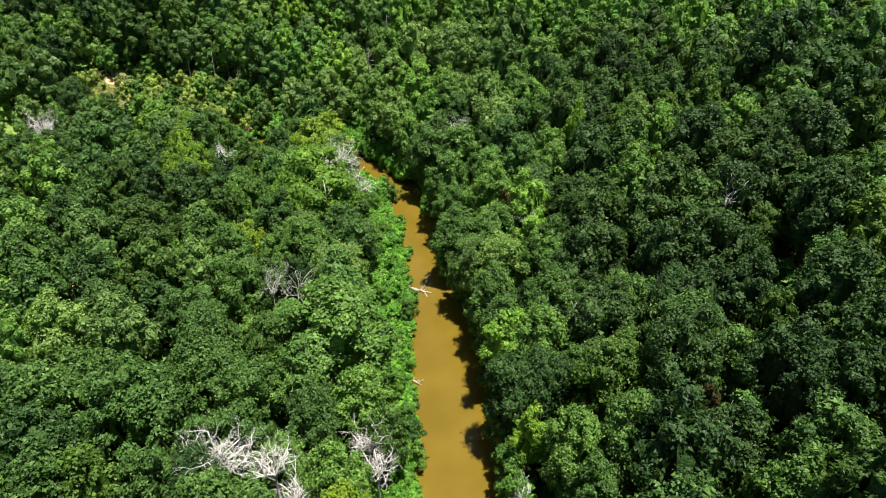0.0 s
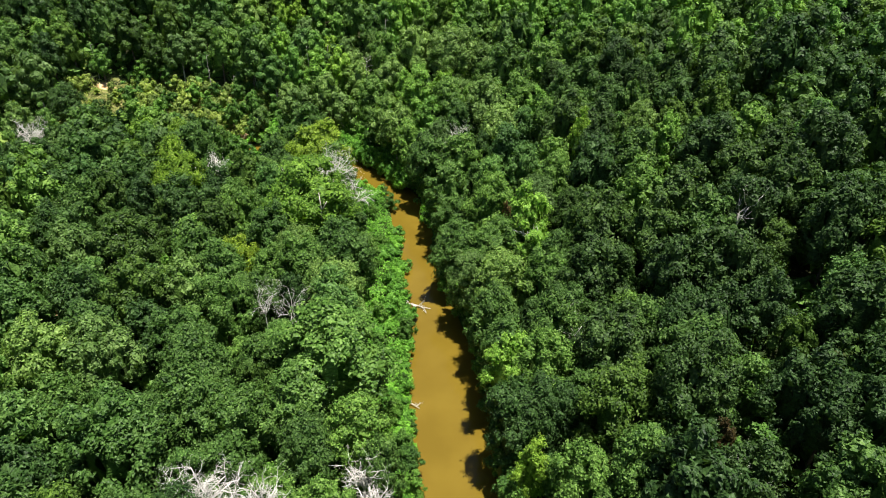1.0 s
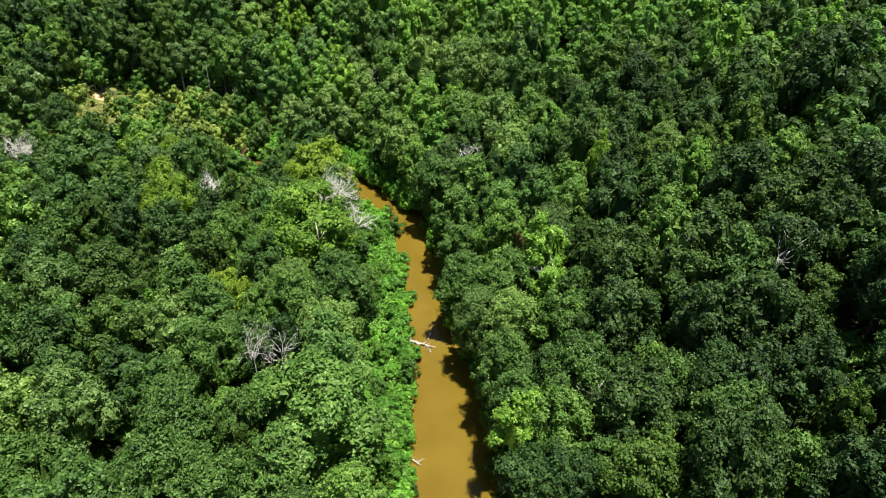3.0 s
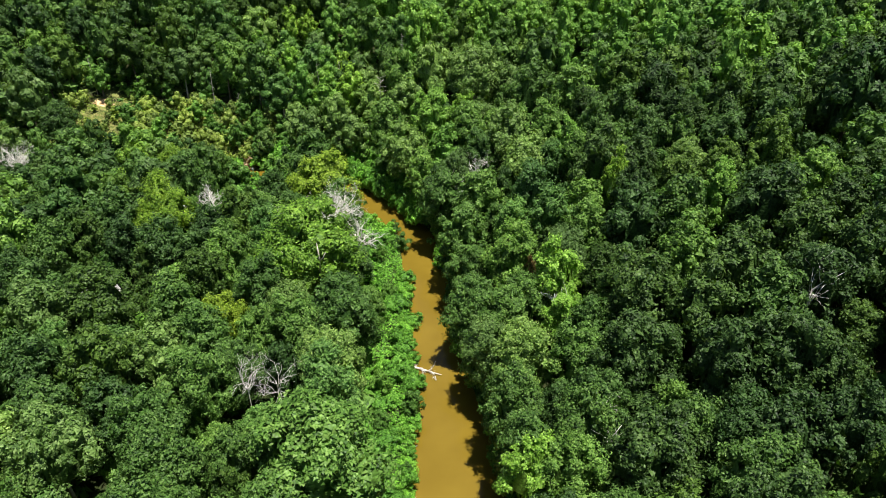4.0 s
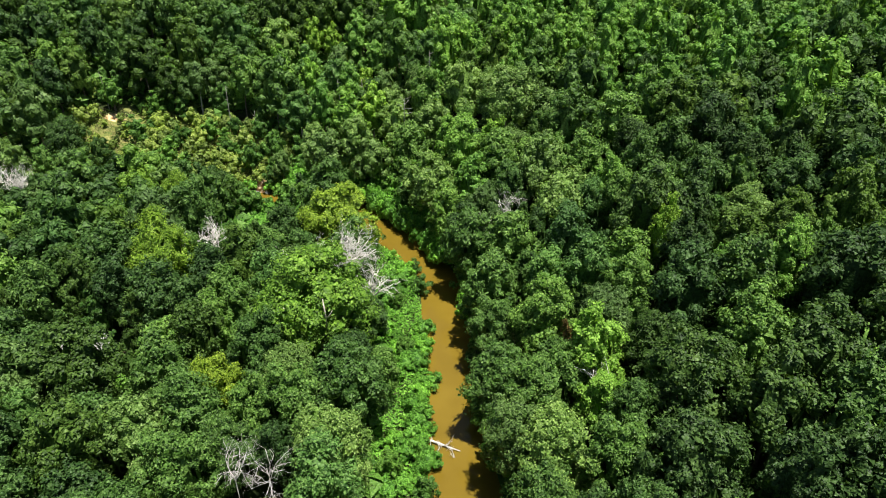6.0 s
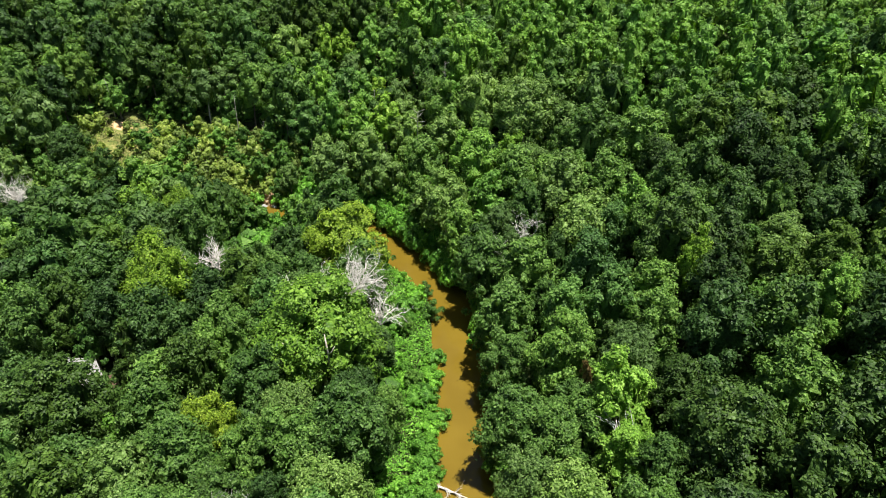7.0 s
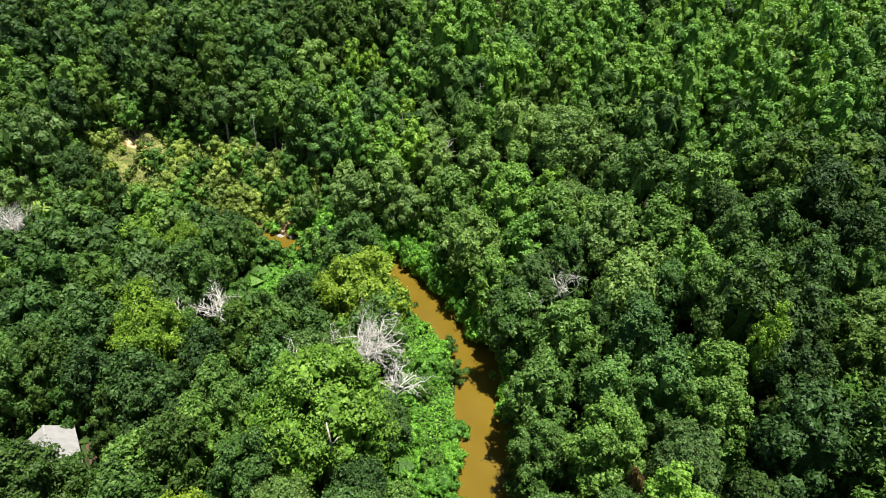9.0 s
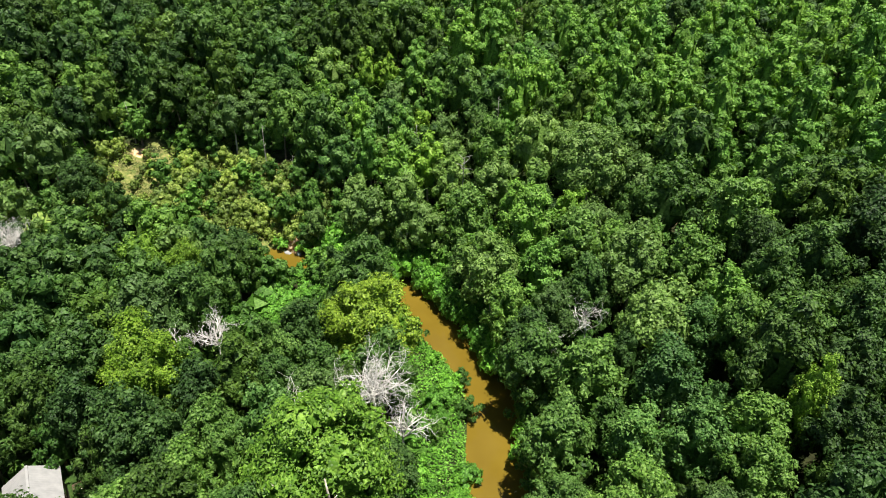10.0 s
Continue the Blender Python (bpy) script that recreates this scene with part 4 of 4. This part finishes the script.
# woods outside the valley: joined coarse crowns
def far_woods():
    rng = np.random.default_rng(31)
    base = STOCK["oak"][2][0]
    k = len(base.vertices)
    co = np.empty(k * 3)
    base.vertices.foreach_get("co", co)
    co = co.reshape(-1, 3, 3)[::11].reshape(-1, 3)
    out = []
    xs, ys = rng.uniform(-280, 280, 1500), rng.uniform(-120, 380, 1500)
    zs, ds = ground_z(xs, ys), river_at(xs, ys)[0]
    mid = co.reshape(-1, 3, 3).mean(1, keepdims=True)
    c = (mid + (co.reshape(-1, 3, 3) - mid) * 2.3).reshape(-1, 3)
    for x, y, z, d in zip(xs, ys, zs, ds):
        if not in_view(x, y, 14) and d > 4:
            out.append(c * rng.uniform(0.9, 1.3) + np.array((x, y, z + 6)))
    v = np.concatenate(out)
    tagged(new("distant_woods", mesh_of("distant_woods", v.tolist(), np.arange(len(v)).reshape(-1, 3).tolist(), [LEAF["oak"]])),
           "continuous dark green broadleaf woods on the surrounding hills", "woods", kind="stuff")


far_woods()

# ---- cabin ----
M_ROOF, t, b = material("pale_metal_roof", 0.45, 0.4)
n = noise_of(t, 1.2, 4)
t.links.new(ramp(t, n, [(0.3, (0.25, 0.25, 0.24)), (0.7, (0.33, 0.325, 0.31))]), b.inputs["Base Color"])
M_PLANK, t, b = material("brown_boards", 0.8, 0.2)
info = t.nodes.new("ShaderNodeObjectInfo")
grain = ramp(t, noise_of(t, 4.0, 5), [(0.3, (0.07, 0.042, 0.030)), (0.7, (0.15, 0.095, 0.068))])
t.links.new(mixed(t, 1.0, grain, ramp(t, info.outputs["Random"], [(0, (0.7, 0.7, 0.7)), (1, (1.3, 1.2, 1.2))]), "MULTIPLY"), b.inputs["Base Color"])
M_SIDING, t, b = material("dark_siding", 0.8, 0.2)
t.links.new(ramp(t, noise_of(t, 2.5, 4), [(0.3, (0.07, 0.06, 0.05)), (0.7, (0.13, 0.11, 0.09))]), b.inputs["Base Color"])
M_GLASS, t, b = material("window_glass", 0.05, 0.5)
b.inputs["Base Color"].default_value = (0.02, 0.025, 0.03, 1)
M_WHITE, t, b = material("white_paint", 0.6, 0.3)
t.links.new(ramp(t, noise_of(t, 3, 3), [(0.3, (0.6, 0.6, 0.57)), (0.7, (0.8, 0.8, 0.78))]), b.inputs["Base Color"])


def part(name, bm, mat, parent, at=None, label=""):
    me = bpy.data.meshes.new(name)
    bm.to_mesh(me)
    bm.free()
    me.materials.append(mat)
    ob = new(name, me)
    ob.parent = parent
    if at is not None:
        ob.matrix_basis = at
    if label:
        ob["label"] = label
    return ob


def box(sx, sy, sz, bevel=0.01):
    bm = bmesh.new()
    bmesh.ops.create_cube(bm, size=1)
    bmesh.ops.scale(bm, vec=(sx, sy, sz), verts=bm.verts)
    if bevel:
        bmesh.ops.bevel(bm, geom=bm.edges[:], offset=bevel, segments=1, affect="EDGES")
    return bm


def roof_sheet(run, length, pitch):
    """A slope of ribbed sheet metal."""
    bm = bmesh.new()
    ribs = int(length / 0.3)
    grid = []
    for i in range(ribs * 4 + 1):
        y = -length / 2 + length * i / (ribs * 4)
        up = 0.018 if i % 4 == 0 else 0.0
        grid.append([bm.verts.new((0, y, up)), bm.verts.new((run, y, up - run * pitch)), bm.verts.new((run, y, up - run * pitch - 0.05)), bm.verts.new((0, y, up - 0.05))])
    for p, q in zip(grid[:-1], grid[1:]):
        for k in range(3):
            bm.faces.new((p[k], p[k + 1], q[k + 1], q[k]))
    bm.faces.new(grid[0]), bm.faces.new(grid[-1][::-1])
    return bm


CX, CY, FLOOR, EAVE, RIDGE = -58.8, 107.8, 5.2, 9.6, 11.5
cabin = new("cabin")
cabin.matrix_basis = pose(CX, CY, FLOOR, 0, 0, 43)
tagged(cabin, "small cabin with a pale ribbed metal gable roof among trees", "house")
HW, HL, WALL = 2.75, 3.7, EAVE - FLOOR - 0.1
part("wall", box(0.15, 2 * HL, WALL + 0.6), M_SIDING, cabin, pose(HW, 0, WALL / 2 - 0.3))
part("wall", box(0.15, 2 * HL, WALL + 0.6), M_SIDING, cabin, pose(-HW, 0, WALL / 2 - 0.3))
for e in (-1, 1):
    bm = bmesh.new()
    prof = [(-HW + 0.08, -0.6), (HW - 0.08, -0.6), (HW - 0.08, WALL), (0, RIDGE - FLOOR - 0.18), (-HW + 0.08, WALL)]
    lo = [bm.verts.new((x, -0.07, z)) for x, z in prof]
    hi = [bm.verts.new((x, 0.07, z)) for x, z in prof]
    bm.faces.new(lo), bm.faces.new(hi[::-1])
    for i in range(5):
        bm.faces.new((lo[i], hi[i], hi[(i + 1) % 5], lo[(i + 1) % 5]))
    bmesh.ops.recalc_face_normals(bm, faces=bm.faces)
    part("wall", bm, M_SIDING, cabin, pose(0, e * (HL - 0.08), 0))
PITCH = (RIDGE - EAVE) / 3.15
part("roof", roof_sheet(3.15, 8.0, PITCH), M_ROOF, cabin, pose(0, 0, RIDGE - FLOOR), "pale ribbed metal roof slope")
part("roof", roof_sheet(3.15, 8.0, PITCH), M_ROOF, cabin, pose(0, 0, RIDGE - FLOOR, 0, 0, 180), "pale ribbed metal roof slope")
part("ridge_cap", box(0.32, 8.04, 0.05, 0.02), M_ROOF, cabin, pose(0, 0, RIDGE - FLOOR + 0.045))
for y in (-2.0, 1.6):
    win = part("window", box(0.08, 1.2, 1.1), M_WHITE, cabin, pose(HW + 0.09, y, 2.4))
    part("pane", box(0.02, 1.0, 0.9, 0.003), M_GLASS, win, pose(0.04, 0, 0))
door = part("door", box(0.07, 0.9, 2.03), M_WHITE, cabin, pose(HW + 0.09, -0.2, 1.05))
part("handle", box(0.05, 0.12, 0.03, 0.008), M_ROOF, door, pose(0.06, 0.35, 0))

deck = new("deck")
deck.matrix_basis = pose(CX, CY, FLOOR + 0.75, 0, 0, 43) @ pose(HW + 1.45, 1.2, 0)
tagged(deck, "weathered reddish brown plank deck beside the cabin", "deck")
plank_bm = box(1.55, 0.14, 0.04, 0.006)
plank = part("plank", plank_bm, M_PLANK, deck, pose(0, -2.4, 0))
for i in range(1, 33):
    o = new("plank", plank.data)
    o.parent, o.location = deck, (0, -2.4 + i * 0.15, 0)
for x, y in ((-0.65, -2.2), (0.65, -2.2), (-0.65, 2.2), (0.65, 2.2), (-0.65, 0), (0.65, 0)):
    part("post", box(0.12, 0.12, 1.2), M_PLANK, deck, pose(x, y, -0.64))
bm = bmesh.new()
bmesh.ops.create_cone(bm, segments=16, radius1=0.14, radius2=0.17, depth=0.36, cap_ends=True)
bucket = part("bucket", bm, M_WHITE, None, deck.matrix_basis @ pose(0.3, 0.9, 0.2))
tagged(bucket, "small white bucket standing on the wooden deck", "bucket")

# eroded clay bank at the far reach of the river
M_CLAY, t, b = material("raw_clay", 0.9, 0.1)
n = noise_of(t, 1.6, 6)
t.links.new(ramp(t, n, [(0.3, (0.16, 0.085, 0.04)), (0.48, (0.40, 0.25, 0.12)), (0.66, (0.66, 0.55, 0.38))]), b.inputs["Base Color"])
relief(t, b, n, 0.8, 0.2)


def clay_bank(x, y, wide, tall, turn, seed):
    bm = bmesh.new()
    cols, lines = 26, 14
    grid = []
    for i in range(cols + 1):
        row = []
        for k in range(lines + 1):
            u, v = i / cols, k / lines
            edge = math.sin(math.pi * u) ** 0.5
            px = (u - 0.5) * wide
            pz = -0.5 + v * (tall * edge + 0.5)
            py = v * tall * 0.35 + (1 - edge) * 1.4
            q = noise.noise(Vector((px * 0.8 + seed, pz * 0.9, seed))) * 0.5 + noise.noise(Vector((px * 2.5, pz * 2.5, seed))) * 0.4
            row.append(bm.verts.new((px, py + q, pz)))
        row.append(bm.verts.new((px, tall * 0.35 + 3.0, pz - 0.8)))
        grid.append(row)
    for p, q in zip(grid[:-1], grid[1:]):
        for k in range(len(p) - 1):
            bm.faces.new((p[k], q[k], q[k + 1], p[k + 1])).smooth = True
    return part("clay_bank", bm, M_CLAY, None, pose(x, y, 0, 0, 0, turn))


tagged(clay_bank(-56.4, 177.2, 3.2, 3.2, 14, 5), "raw orange and cream clay river bank, eroded", "bank", kind="structure")

# grey boulder beside the bare earth patch
M_ROCK, t, b = material("grey_rock", 0.9, 0.2)
n = noise_of(t, 1.5, 6)
t.links.new(ramp(t, n, [(0.3, (0.22, 0.22, 0.20)), (0.7, (0.42, 0.42, 0.40))]), b.inputs["Base Color"])
relief(t, b, n, 0.6, 0.1)


def boulder(x, y, sx, sy, sz, seed, label):
    bm = bmesh.new()
    bmesh.ops.create_icosphere(bm, subdivisions=3, radius=1)
    for v in bm.verts:
        k = 1 + 0.22 * noise.noise(v.co * 1.4 + Vector((seed, 0, 0))) + 0.08 * noise.noise(v.co * 4 + Vector((0, seed, 0)))
        v.co = Vector((v.co.x * sx, v.co.y * sy, max(v.co.z, -0.5) * sz)) * k
    for f in bm.faces:
        f.smooth = True
    ob = part("boulder", bm, M_ROCK, None, pose(x, y, float(ground_z(x, y)) + sz * 0.25, 0, 0, seed * 40))
    tagged(ob, label, "rock")


boulder(-68.2, 97.6, 1.3, 0.8, 0.7, 2, "pale grey boulder beside a bare sandy patch")
boulder(-55.0, 177.2, 0.7, 0.5, 0.4, 3, "pale rock at the foot of the clay bank")
boulder(-57.6, 177.4, 0.9, 0.6, 0.4, 4, "pale rock at the foot of the clay bank")
